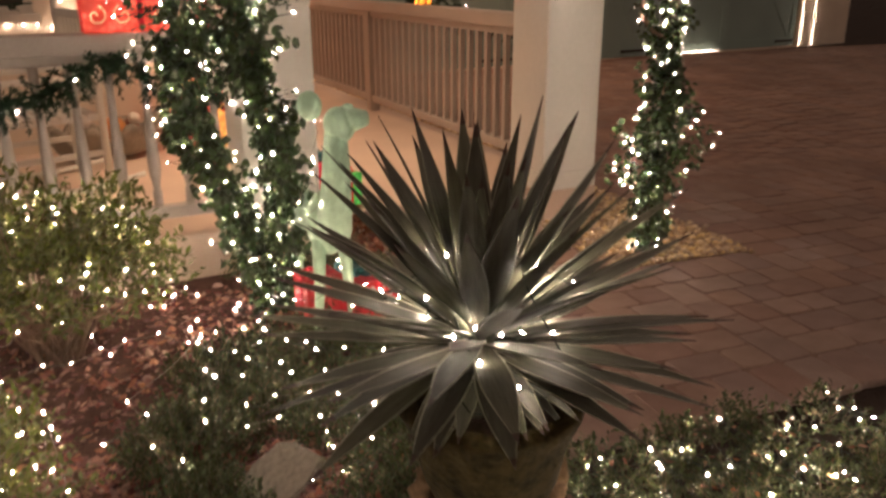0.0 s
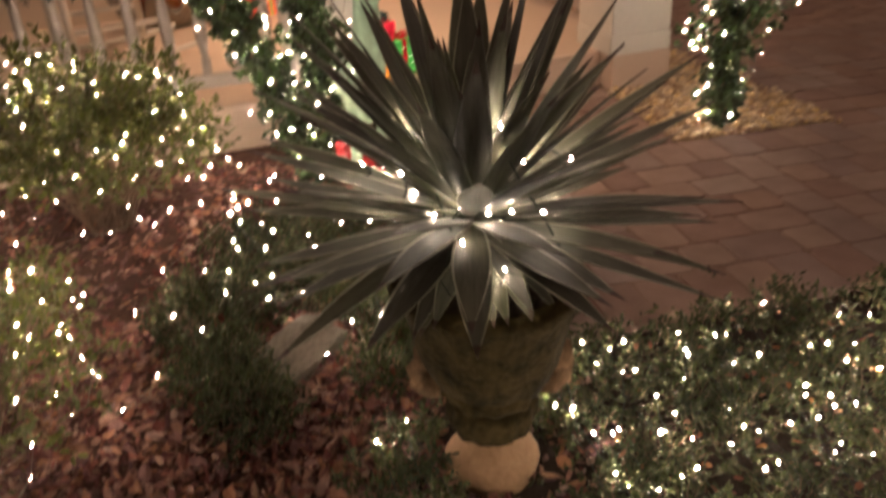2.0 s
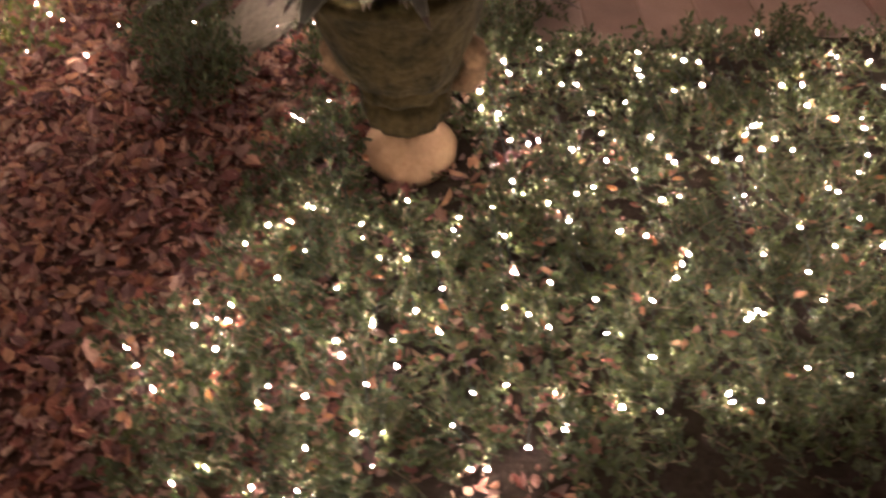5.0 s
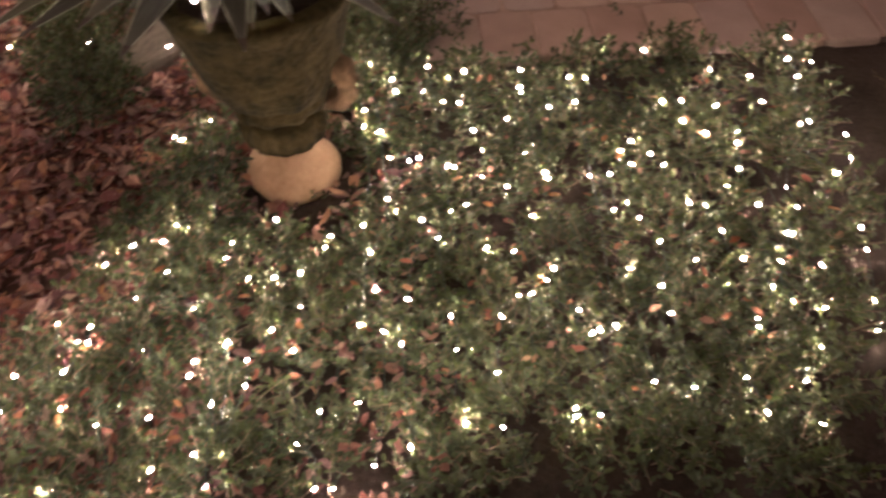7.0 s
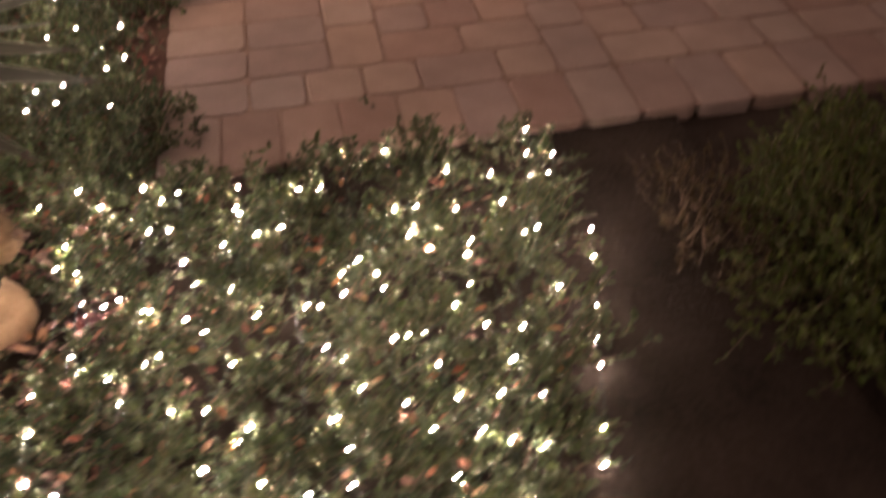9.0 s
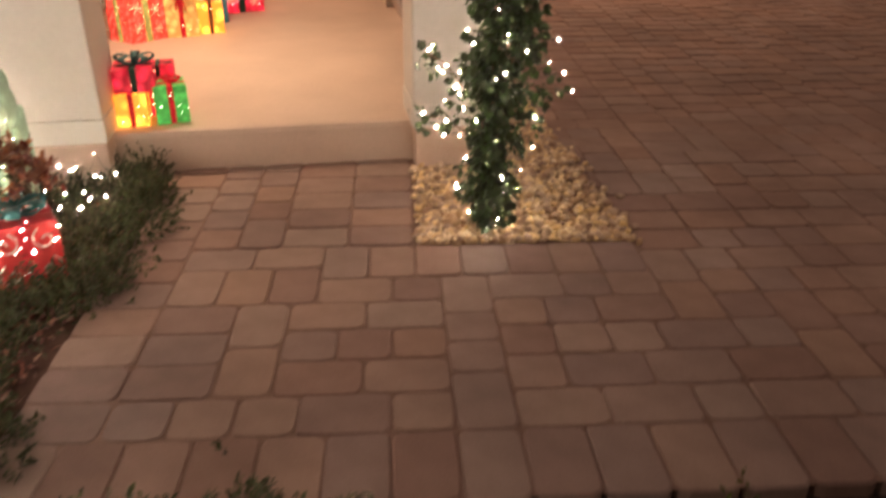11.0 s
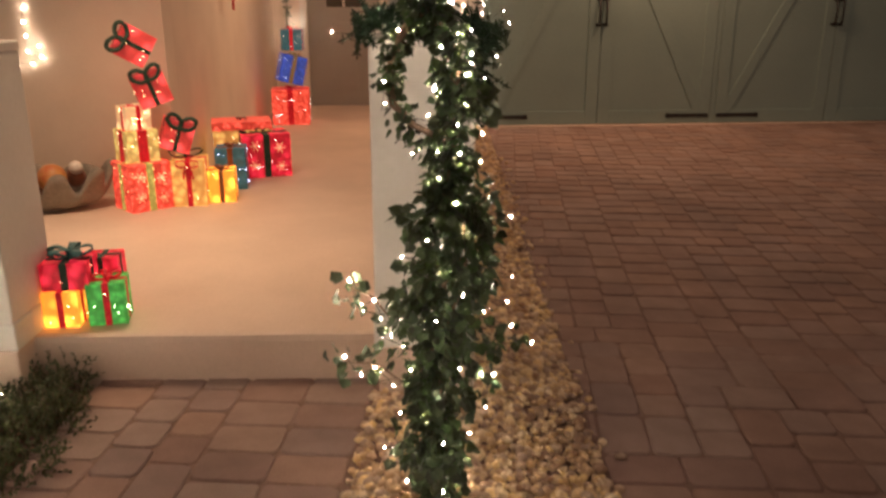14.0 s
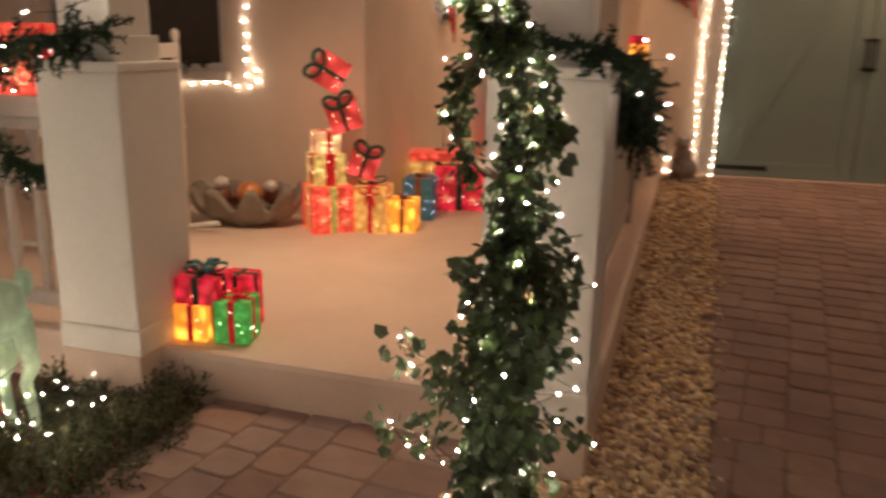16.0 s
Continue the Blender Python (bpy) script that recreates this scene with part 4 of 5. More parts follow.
vine("climbing_ivy", "dense ivy wound with lights growing up from the pebbles", [(2.71, 3.36, 0.0), (2.71, 3.36, 0.2), (2.69, 3.36, 0.44), (2.73, 3.36, 0.64), (2.765, 3.37, 0.78), (2.735, 3.37, 0.94), (2.74, 3.37, 1.06), (2.76, 3.37, 1.14), (2.762, 3.37, 1.23), (2.735, 3.38, 1.32), (2.66, 3.38, 1.42), (2.60, 3.39, 1.6)], [0.06, 0.11, 0.135, 0.14, 0.135, 0.10, 0.050, 0.060, 0.045, 0.042, 0.045, 0.05], 6200, 0.033, 104)
vine("climbing_ivy", "loop of dark ivy hanging beside the column", [(2.73, 3.37, 1.07), (2.645, 3.37, 1.11), (2.595, 3.37, 1.165), (2.585, 3.38, 1.24), (2.605, 3.38, 1.30), (2.635, 3.38, 1.36), (2.69, 3.38, 1.40)], [0.030, 0.027, 0.025, 0.025, 0.027, 0.030, 0.034], 1000, 0.026, 5)


vine("climbing_ivy", "dense ivy wound with lights climbing before the porch railing", [(0.84, 3.40, 0.0), (0.787, 3.321, 0.197), (0.69, 3.215, 0.46), (0.60, 3.122, 0.69), (0.54, 3.032, 0.92), (0.541, 2.953, 1.11), (0.54, 2.881, 1.30), (0.56, 2.82, 1.5)], [0.08, 0.095, 0.11, 0.115, 0.12, 0.12, 0.125, 0.13], 4300, 0.033, 100)
vine("climbing_ivy", "second stem of dense ivy climbing before the column", [(0.85, 3.41, 0.0), (0.848, 3.325, 0.187), (0.86, 3.224, 0.44), (0.84, 3.132, 0.67), (0.79, 3.039, 0.90), (0.745, 2.956, 1.11), (0.70, 2.882, 1.30), (0.66, 2.82, 1.5)], [0.08, 0.095, 0.105, 0.11, 0.11, 0.105, 0.11, 0.12], 4000, 0.033, 84)
# loose shoots beside the leg
for a, b in (((2.60, 3.36, 0.55), (2.47, 3.33, 0.68)), ((2.62, 3.36, 0.38), (2.45, 3.32, 0.46))):
    p = Pile()
    A, B = Vector(a), Vector(b)
    p.add(*tube([A - A, (B - A) * 0.5 + Vector((0, 0, 0.03)), B - A], 0.003, 4), slot=1)
    for k in range(22):
        q = (B - A) * (0.55 + 0.5 * rng.random()) + rand_dir() * 0.05
        leaf(p, q, (rand_dir() + Vector((0, 0, -0.4))).normalized(), rand_dir(0.6), 0.036 * rng.uniform(0.6, 1.1), 0.031, 0.25, 0, True)
    light_string("fairy_lights", "warm white fairy lights on a loose ivy shoot", [A + (B - A) * k + Vector((0, 0, 0.02 * (-1) ** int(k * 5))) for k in (0.2, 0.5, 0.72, 0.95)], slack=0.006)
    tagged(put("ivy_shoot", p.mesh("ivy_shoot", [M["leaf_ivy"], M["twig"]]), None, Matrix.Translation(A)), "loose ivy shoot reaching out from the arch leg", "ivy")


# ---------------------------------------------------------------- garlands
def garland(label, pts, radius, n, needle=0.026, bulbs=0, name="garland"):
    o = Vector(pts[0])
    t = thing(name, Matrix.Translation(o), label, "garland", "fir garlands")
    P_ = [Vector(q) - o for q in pts]
    rope = Pile()
    rope.add(*tube(P_, 0.006, 5))
    put("rope", rope.mesh("rope", M["needle"], True), t)
    lights = []
    sprays = {}
    for k in range(n // 4):
        u = rng.random() * (len(P_) - 1)
        i = int(u)
        p = sprays.setdefault(int(u * 2), Pile())
        c = P_[i].lerp(P_[min(i + 1, len(P_) - 1)], u - i)
        d = (rand_dir(-0.35)).normalized()
        ln = radius * rng.uniform(0.35, 1.0)
        e = c + d * ln + Vector((0, 0, -0.15 * ln))
        p.add(*tube([c, e], 0.002, 3))
        for j in range(int(16 + 420 * ln)):
            q = c.lerp(e, rng.random())
            nd = (d * 0.7 + rand_dir()).normalized()
            leaf(p, q, nd, rand_dir(), needle * rng.uniform(0.5, 1.0), 0.0056, 0.1)
    for key in sorted(sprays):
        put("spray", sprays[key].mesh("spray", M["needle"]), t)
    if bulbs:
        for k in range(bulbs):
            u = (k + 0.5) / bulbs * (len(P_) - 1)
            i = int(u)
            lights.append(o + P_[i].lerp(P_[min(i + 1, len(P_) - 1)], u - i) + rand_dir() * radius * 0.9)
        light_string("fairy_lights", "warm white fairy lights wound in a fir garland", lights, wire_r=0.0015)
    return t


def hp(u, v, z):
    return H @ Vector((u, v, z))


swag = []
for k in range(29):
    s = k / 28
    swag.append(hp(-4.4 + s * 2.35, 0.11, 1.04 - 0.17 * abs(math.sin(s * math.pi * 2.5))))
garland("dark fir garland swagged along the front porch railing", swag, 0.13, 1700, bulbs=26)
garland("fir garland laid on top of the porch column", [hp(-2.3, 0.06, 1.24), hp(-2.1, -0.02, 1.31), hp(-1.95, -0.04, 1.34), hp(-1.8, -0.04, 1.36), hp(-1.68, 0.02, 1.38)], 0.15, 420, bulbs=9)
garland("fir garland draped over the porch column top", [hp(-0.40, -0.03, 1.33), hp(-0.34, -0.05, 1.36), hp(-0.2, -0.04, 1.38), hp(-0.04, -0.02, 1.36), hp(0.05, 0.1, 1.32), hp(0.06, 0.35, 1.28)], 0.10, 480, bulbs=9)
garland("fir garland along the side porch railing", [hp(0.02, 0.35, 1.28), hp(0.03, 0.6, 1.15), hp(0.03, 0.9, 1.02), hp(0.0, 1.3, 1.05), hp(0.0, 1.9, 1.12), hp(0.0, 2.6, 1.16)], 0.16, 900, bulbs=14)
garland("fir garland on the window sill", [hp(-3.6, 2.34, 1.19), hp(-3.1, 2.33, 1.17), hp(-2.74, 2.34, 1.19)], 0.07, 90)
garland("thin fir garland hanging beside the entrance door", [hp(-1.66, 6.72, 2.2), hp(-1.66, 6.72, 1.6), hp(-1.67, 6.72, 0.9)], 0.09, 150, bulbs=14)


# ---------------------------------------------------------------- lit presents
def lit_fabric(name, color, power, scale=26.0, lo=0.2):
    """Thin glowing cloth over a wire box, brighter where the lamps sit behind it."""
    m = material(name, tuple(c * 0.7 for c in color), color, 0.45, 30, 120, 0.4, emit=color, power=power)
    nt = m.node_tree
    tc = nt.nodes.new("ShaderNodeTexCoord")
    vo = nt.nodes.new("ShaderNodeTexVoronoi")
    vo.inputs["Scale"].default_value = scale
    mr = nt.nodes.new("ShaderNodeMapRange")
    mr.inputs[1].default_value, mr.inputs[2].default_value = 0.0, 0.6
    mr.inputs[3].default_value, mr.inputs[4].default_value = power, power * lo
    nt.links.new(tc.outputs["Object"], vo.inputs["Vector"])
    nt.links.new(vo.outputs["Distance"], mr.inputs[0])
    nt.links.new(mr.outputs[0], nt.nodes["Principled BSDF"].inputs["Emission Strength"])
    return m


F = {
    "red": lit_fabric("lit_red_cloth", (0.84, 0.024, 0.055), 1.5, 20, 0.12),
    "red_gold": lit_fabric("lit_red_gold_cloth", (0.94, 0.10, 0.06), 2.0, 34, 0.12),
    "orange": lit_fabric("lit_orange_cloth", (0.95, 0.34, 0.035), 4.6, 16),
    "green": lit_fabric("lit_green_cloth", (0.10, 0.55, 0.10), 0.8, 34),
    "gold": lit_fabric("lit_gold_cloth", (0.92, 0.52, 0.14), 1.1, 20),
    "cream": lit_fabric("lit_cream_cloth", (1.0, 0.66, 0.34), 1.7, 18),
    "red_dim": lit_fabric("dimly_lit_red_cloth", (0.50, 0.035, 0.032), 0.34, 24),
    "lime": lit_fabric("lit_yellow_green_cloth", (0.80, 0.62, 0.20), 1.0, 22),
    "blue": lit_fabric("lit_blue_cloth", (0.05, 0.12, 0.65), 0.7, 30),
    "teal": lit_fabric("lit_teal_cloth", (0.05, 0.20, 0.27), 0.4, 30),
    "pink": lit_fabric("lit_pale_red_cloth", (0.90, 0.085, 0.08), 1.6, 14, 0.12),
}
M["ribbon_red"] = material("red_ribbon", (0.45, 0.01, 0.02), (0.65, 0.03, 0.04), 0.5, 20, 90, 0.2)
M["ribbon_green"] = material("dark_green_tinsel", (0.008, 0.035, 0.022), (0.025, 0.075, 0.045), 0.6, 30, 160, 0.6)
M["ribbon_teal"] = material("teal_ribbon", (0.012, 0.085, 0.09), (0.04, 0.16, 0.16), 0.5, 20, 90, 0.2)
M["ribbon_gold"] = material("gold_ribbon", (0.30, 0.24, 0.06), (0.42, 0.36, 0.12), 0.5, 20, 90, 0.2)
M["ribbon_brown"] = material("bronze_ribbon", (0.20, 0.06, 0.02), (0.30, 0.10, 0.04), 0.5, 20, 90, 0.2)
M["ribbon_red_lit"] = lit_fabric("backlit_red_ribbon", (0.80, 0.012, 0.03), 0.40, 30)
M["ribbon_lime"] = lit_fabric("lit_lime_ribbon", (0.62, 0.60, 0.16), 0.7, 30)
SPARK = {}


def spark_mesh(color, power):
    key = (color, power)
    if key not in SPARK:
        v, f = lathe([(0.0008, 0.0), (0.0018, 0.0015), (0.0018, 0.004), (0.0008, 0.0055)], 6)
        SPARK[key] = mesh_of("bulb", v, f, glow("present_bulb", color, power), True)
    return SPARK[key]


def bow(parent, z, size, mat, loops=2):
    """Loops of flat ribbon round a knot."""
    for k in range(loops):
        p = Pile()
        a0 = k * 2 * math.pi / loops + 0.35
        out, side = Vector((math.cos(a0), math.sin(a0), 0)), Vector((-math.sin(a0), math.cos(a0), 0))
        n, wide = 13, size * 0.24
        vs = []
        for j in range(n):
            a = 2 * math.pi * j / (n - 1)
            c = out * (size * (0.5 - 0.5 * math.cos(a))) + Vector((0, 0, z + size * (0.16 + 0.20 * math.sin(a) + 0.10 * (1 - math.cos(a)))))
            for q, h in ((-1, 0), (1, 0), (1, 0.003), (-1, 0.003)):
                vs.append(c + side * (q * wide * (0.45 + 0.55 * (0.5 - 0.5 * math.cos(a)))) + Vector((0, 0, h)))
        p.add(vs, [(j * 4 + i, j * 4 + (i + 1) % 4, j * 4 + 4 + (i + 1) % 4, j * 4 + 4 + i) for j in range(n - 1) for i in range(4)])
        put("bow_loop", p.mesh("bow_loop", M[mat], True), parent)
    knot = lathe([(size * 0.08, z), (size * 0.17, z + size * 0.1), (size * 0.16, z + size * 0.26), (size * 0.05, z + size * 0.32)], 10)
    put("bow_knot", mesh_of("bow_knot", *knot, M[mat], True), parent)


def gift(m, w, d, h, cloth, ribbon, label, bulbs=6, bulb_color=(1.0, 0.75, 0.5), bow_size=0.0, loops=2, lid=None, stripe=0.18, power=14.0, flakes=False):
    """A wire-framed cloth present with ribbon, bow and lamps; its origin lies in the middle of its base."""
    t = thing("lit_present", m, label, "lighted present", "lighted presents")
    bx = part("box", boxed(-w / 2, w / 2, -d / 2, d / 2, 0.0, h, 0.006), F[cloth], t)
    k = min(w, d) * stripe / 2
    e = 0.004
    rb = part("ribbon", boxed(-k, k, -d / 2 - e, d / 2 + e, -0.0, h + e, 0.002), M[ribbon], t)
    part("ribbon", boxed(-w / 2 - e * 0.8, w / 2 + e * 0.8, -k, k, 0.0, h + e * 0.8, 0.002), M[ribbon], t)
    if lid:
        part("lid", boxed(-w / 2 - 0.008, w / 2 + 0.008, -d / 2 - 0.008, d / 2 + 0.008, h * 0.86, h + 0.006, 0.004), F[lid], t)
    fr = Pile()
    for a in (-1, 1):
        for b in (-1, 1):
            x, y = a * w / 2, b * d / 2
            fr.add(*tube([(x, y, 0), (x, y, h)], 0.004, 4))
    for z in (0.004, h):
        fr.add(*tube([(-w / 2, -d / 2, z), (w / 2, -d / 2, z), (w / 2, d / 2, z), (-w / 2, d / 2, z), (-w / 2, -d / 2, z)], 0.004, 4))
    put("wire_frame", fr.mesh("wire_frame", F[cloth]), bx)
    if bow_size:
        bow(rb, h, bow_size, ribbon, loops)
    for a, z in ([(-0.27, 0.3), (0.27, 0.68), (0.29, 0.25), (-0.25, 0.75)] if flakes else []):
        fl = Pile()
        n_ = min(w, h) * 0.13
        for q in range(3):
            cx, cz = n_ * math.cos(q * math.pi / 3), n_ * math.sin(q * math.pi / 3)
            fl.add(*tube([(a * w - cx, -d / 2 - 0.003, z * h - cz), (a * w + cx, -d / 2 - 0.003, z * h + cz)], 0.0022, 4))
        put("snowflake", fl.mesh("snowflake", F["cream"]), bx)
    for j in range(bulbs):
        side = rng.choice((0, 0, 1, 2))
        a, z = rng.uniform(-0.42, 0.42), rng.uniform(0.1, 0.9) * h
        q = {0: Vector((a * w, -d / 2 - 0.004, z)), 1: Vector((w / 2 + 0.004, a * d, z)), 2: Vector((-w / 2 - 0.004, a * d, z))}[side]
        put("bulb", spark_mesh(bulb_color, power), t, Matrix.Translation(q))
    return t


WARM, WHITE, BLUE, RED = (1.0, 0.62, 0.3), (1.0, 0.85, 0.75), (0.5, 0.65, 1.0), (1.0, 0.25, 0.15)


def on_porch(x, y, z=FL, rz=0.0):
    return Matrix.Translation((x, y, z)) @ pose(0, 0, 0, 0, 0, rz)


# by the column
gift(on_porch(1.19, 4.13, FL, 10), 0.125, 0.125, 0.14, "orange", "ribbon_red_lit", "small glowing orange present with red ribbon by the column", 5, WARM, 0.0)
gift(on_porch(1.345, 4.175, FL, 18), 0.135, 0.135, 0.165, "green", "ribbon_red_lit", "glowing green present with a red ribbon and bow", 12, (0.6, 1.0, 0.5), 0.055, 4)
gift(on_porch(1.21, 4.155, FL + 0.147, 12), 0.165, 0.150, 0.105, "red", "ribbon_green", "glowing red present with a green ribbon on another", 4, RED, 0.0, 3)
gift(on_porch(1.275, 4.30, FL, 12), 0.13, 0.11, 0.225, "red", "ribbon_green", "tall red present standing behind a green one", 4, RED, 0.0)
bw = thing("ribbon_bow", on_porch(1.22, 4.155, FL + 0.257, 10), "teal ribbon bow lying on a red present", "bow")
bow(bw, 0.0, 0.085, "ribbon_teal", 5)

# tower by the wall
TX, TY = 0.71, 5.92
gift(on_porch(TX, TY, FL, 48), 0.255, 0.24, 0.28, "red_gold", "ribbon_lime", "large glittering red and gold present under a tower", 26, (1, 0.45, 0.2), 0, power=10, flakes=True)
gift(on_porch(TX - 0.01, TY, FL + 0.287, 48), 0.185, 0.18, 0.185, "lime", "ribbon_red_lit", "middle glowing yellow-green present with red stripes", 18, WARM, 0, power=10, stripe=0.34)
gift(on_porch(TX - 0.01, TY, FL + 0.479, 48), 0.14, 0.14, 0.13, "cream", "ribbon_red_lit", "small bright cream present on top of a tower", 10, WARM, 0, power=30)
gg = gift(on_porch(0.97, 6.03, FL, 12), 0.19, 0.17, 0.285, "gold", "ribbon_red_lit", "upright gold present with a red ribbon and bow", 6, WARM, 0.0, 3)
for s_ in (-1, 1):
    lp = Pile()
    ring = []
    for k in range(13):
        a = 2 * math.pi * k / 12
        c = Vector((s_ * 0.034 * (1 - math.cos(a)), -0.095, 0.262 + 0.022 * math.sin(a)))
        ring += [c, c + Vector((0, -0.016, 0)), c + Vector((0, -0.016, 0.007)), c + Vector((0, 0, 0.007))]
    lp.add(ring, [(j * 4 + i, j * 4 + (i + 1) % 4, j * 4 + 4 + (i + 1) % 4, j * 4 + 4 + i) for j in range(12) for i in range(4)])
    put("bow_loop", lp.mesh("bow_loop", M["ribbon_red_lit"], True), gg)
    tl = Pile()
    tl.add(*tube([(s_ * 0.004, -0.096, 0.258), (s_ * 0.022, -0.098, 0.215), (s_ * 0.028, -0.097, 0.17)], 0.007, 5))
    put("bow_tail", tl.mesh("bow_tail", M["ribbon_red_lit"], True), gg)
part("bow_knot", boxed(-0.012, 0.012, -0.115, -0.09, 0.25, 0.276, 0.005), M["ribbon_red_lit"], gg)
bw = thing("ribbon_bow", on_porch(0.955, 6.02, FL + 0.29, 10), "dark green tinsel bow lying on a gold present", "bow")
bow(bw, 0.0, 0.10, "ribbon_green", 2)
gift(on_porch(1.13, 6.13, FL, 14), 0.155, 0.15, 0.195, "orange", "ribbon_brown", "small glowing amber present with a bronze bow", 6, WARM, 0.05, 3)
gift(on_porch(1.07, 6.50, FL, 14), 0.19, 0.20, 0.27, "teal", "ribbon_brown", "teal present with cool white lamps", 14, BLUE, 0.05, 3)
gift(on_porch(0.98, 7.02, FL, 20), 0.40, 0.26, 0.37, "gold", "ribbon_green", "pale gold present behind the others", 10, WARM, 0.04, 3, "red_gold")
gift(on_porch(1.165, 6.93, FL, 26), 0.33, 0.26, 0.30, "red", "ribbon_green", "big red present with a dark green ribbon", 18, WHITE, 0.06, 2, flakes=True)
# leaning chain of three presents with tinsel bows
for (x, y, z, ry, s) in ((0.895, 6.05, 0.625, 18, 0.18), (0.81, 5.95, 0.915, -18, 0.19), (0.75, 5.91, 1.165, -60, 0.19)):
    g = gift(Matrix.Translation((x, y, z)) @ pose(0, 0, 0, 0, ry, 28) @ pose(0, 0, -s / 2), s * 0.95, s * 0.8, s, "pink", "ribbon_green", "glowing red striped present with a green tinsel bow, tilted", 7, WARM, 0.0, 2, None, 0.16)
    for sx in (-1, 1):
        bp = Pile()
        loop = []
        for j in range(15):
            a = 2 * math.pi * j / 14
            r_ = 0.5 - 0.5 * math.cos(a)
            loop.append((sx * 0.080 * r_ - 0.018 * math.sin(a) * sx, -s * 0.42 - 0.012, s - 0.03 + 0.055 * r_ + 0.028 * math.sin(a)))
        bp.add(*tube(loop, 0.013, 6))
        put("bow_loop", bp.mesh("bow_loop", M["ribbon_green"], True), g)
# pile by the door
gift(on_porch(0.72, 9.42, FL, 12), 0.36, 0.32, 0.34, "red_gold", "ribbon_red_lit", "red present full of white lamps beside the door", 26, WHITE, 0.06, 3)
gift(on_porch(0.70, 9.44, FL + 0.40, 24) @ pose(0, 0, 0, 0, 14, 0), 0.24, 0.22, 0.27, "blue", "ribbon_gold", "tilted blue present with white lamps", 14, BLUE, 0.06, 3)
gift(on_porch(0.76, 9.44, FL + 0.72, 8), 0.20, 0.18, 0.20, "teal", "ribbon_red_lit", "small teal present with red ribbon on a pile", 12, WHITE, 0.05, 3)
gift(on_porch(1.80, 9.85, FL, 8), 0.25, 0.22, 0.16, "blue", "ribbon_red_lit", "small blue present by the door frame", 8, BLUE, 0)
gift(on_porch(1.80, 9.85, FL + 0.166, 8), 0.24, 0.21, 0.17, "red", "ribbon_green", "small red present on a blue one", 8, RED, 0)
# in the bed beside the deer
sg = gift(on_porch(1.12, 3.04, 0.02, 30), 0.20, 0.20, 0.22, "red_dim", "ribbon_red", "red present with white scroll lines and a green bow", 12, WHITE, 0.0, 4)
bow(sg, 0.22, 0.10, "ribbon_teal", 6)
for sx, sz, turn in ((-0.058, 0.165, 1), (0.058, 0.165, -1), (-0.058, 0.06, -1), (0.058, 0.06, 1)):
    cp = Pile()
    cp.add(*tube([(sx + turn * (0.004 + 0.0038 * k) * math.cos(k * 0.75), -0.106, sz + (0.004 + 0.0038 * k) * math.sin(k * 0.75)) for k in range(11)], 0.003, 5))
    put("scroll", cp.mesh("scroll", M["white"], True), sg)
gift(on_porch(0.98, 3.20, 0.03, 10), 0.15, 0.15, 0.17, "red_dim", "ribbon_red", "red present with white scroll lamps in the greenery", 8, WHITE, 0.05, 3)
# on the front railing
rg = gift(H @ pose(-2.36, 0.2, FL + 0.932, 0, 0, 2), 0.46, 0.12, 0.26, "red_gold", "ribbon_red_lit", "lit red and gold present standing on the porch railing", 14, WHITE, 0)

for sx, sz, turn in ((-0.18, 0.07, 1), (-0.18, 0.18, -1), (-0.07, 0.07, -1), (-0.07, 0.18, 1), (0.08, 0.07, 1), (0.08, 0.18, -1), (0.18, 0.07, -1), (0.18, 0.18, 1)):
    cp = Pile()
    cp.add(*tube([(sx + turn * (0.005 + 0.0040 * k) * math.cos(k * 0.75), -0.066, sz + (0.005 + 0.0040 * k) * math.sin(k * 0.75)) for k in range(11)], 0.004, 5))
    put("scroll", cp.mesh("scroll", F["cream"], True), rg)

# ---------------------------------------------------------------- deer figure
deer = Pile()


def limb(pts, r0, r1, seg=10):
    deer.add(*tube(pts, r0, seg, r1 / r0))


def egg(c, r, rot=(0, 0, 0), n=3):
    bm = bmesh.new()
    bmesh.ops.create_icosphere(bm, subdivisions=n, radius=1)
    mm = Matrix.Translation(c) @ pose(0, 0, 0, *rot) @ Matrix.Diagonal((*r, 1))
    deer.add([mm @ q.co for q in bm.verts], [tuple(q.index for q in fc.verts) for fc in bm.faces])
    bm.free()


egg((-0.24, 0, 0.46), (0.34, 0.085, 0.080), (0, -3, 0))
egg((0.03, 0, 0.47), (0.10, 0.10, 0.125))
egg((-0.50, 0, 0.46), (0.11, 0.085, 0.105))
limb([(0.10, 0, 0.46), (0.14, 0, 0.58), (0.16, 0, 0.70), (0.17, 0, 0.82)], 0.085, 0.05)
egg((0.18, 0.015, 0.850), (0.070, 0.055, 0.062), (0, 5, 55))
limb([(0.19, 0.04, 0.862), (0.20, 0.085, 0.866), (0.205, 0.135, 0.868)], 0.052, 0.026)
for s in (-1, 1):
    egg((0.15, s * 0.085 - 0.02, 0.905 - 0.012 * s), (0.02, 0.046 - 0.012 * s, 0.036 - 0.014 * s), (s * 14, 0, 0))
    limb([(0.06, s * 0.06, 0.42), (0.075, s * 0.075, 0.22), (0.07, s * 0.10, 0.0)], 0.034, 0.015)
    limb([(-0.54, s * 0.055, 0.44), (-0.57, s * 0.06, 0.25), (-0.53, s * 0.06, 0.20), (-0.56, s * 0.07, 0.0)], 0.045, 0.015)
egg((-0.63, 0, 0.52), (0.04, 0.03, 0.05))
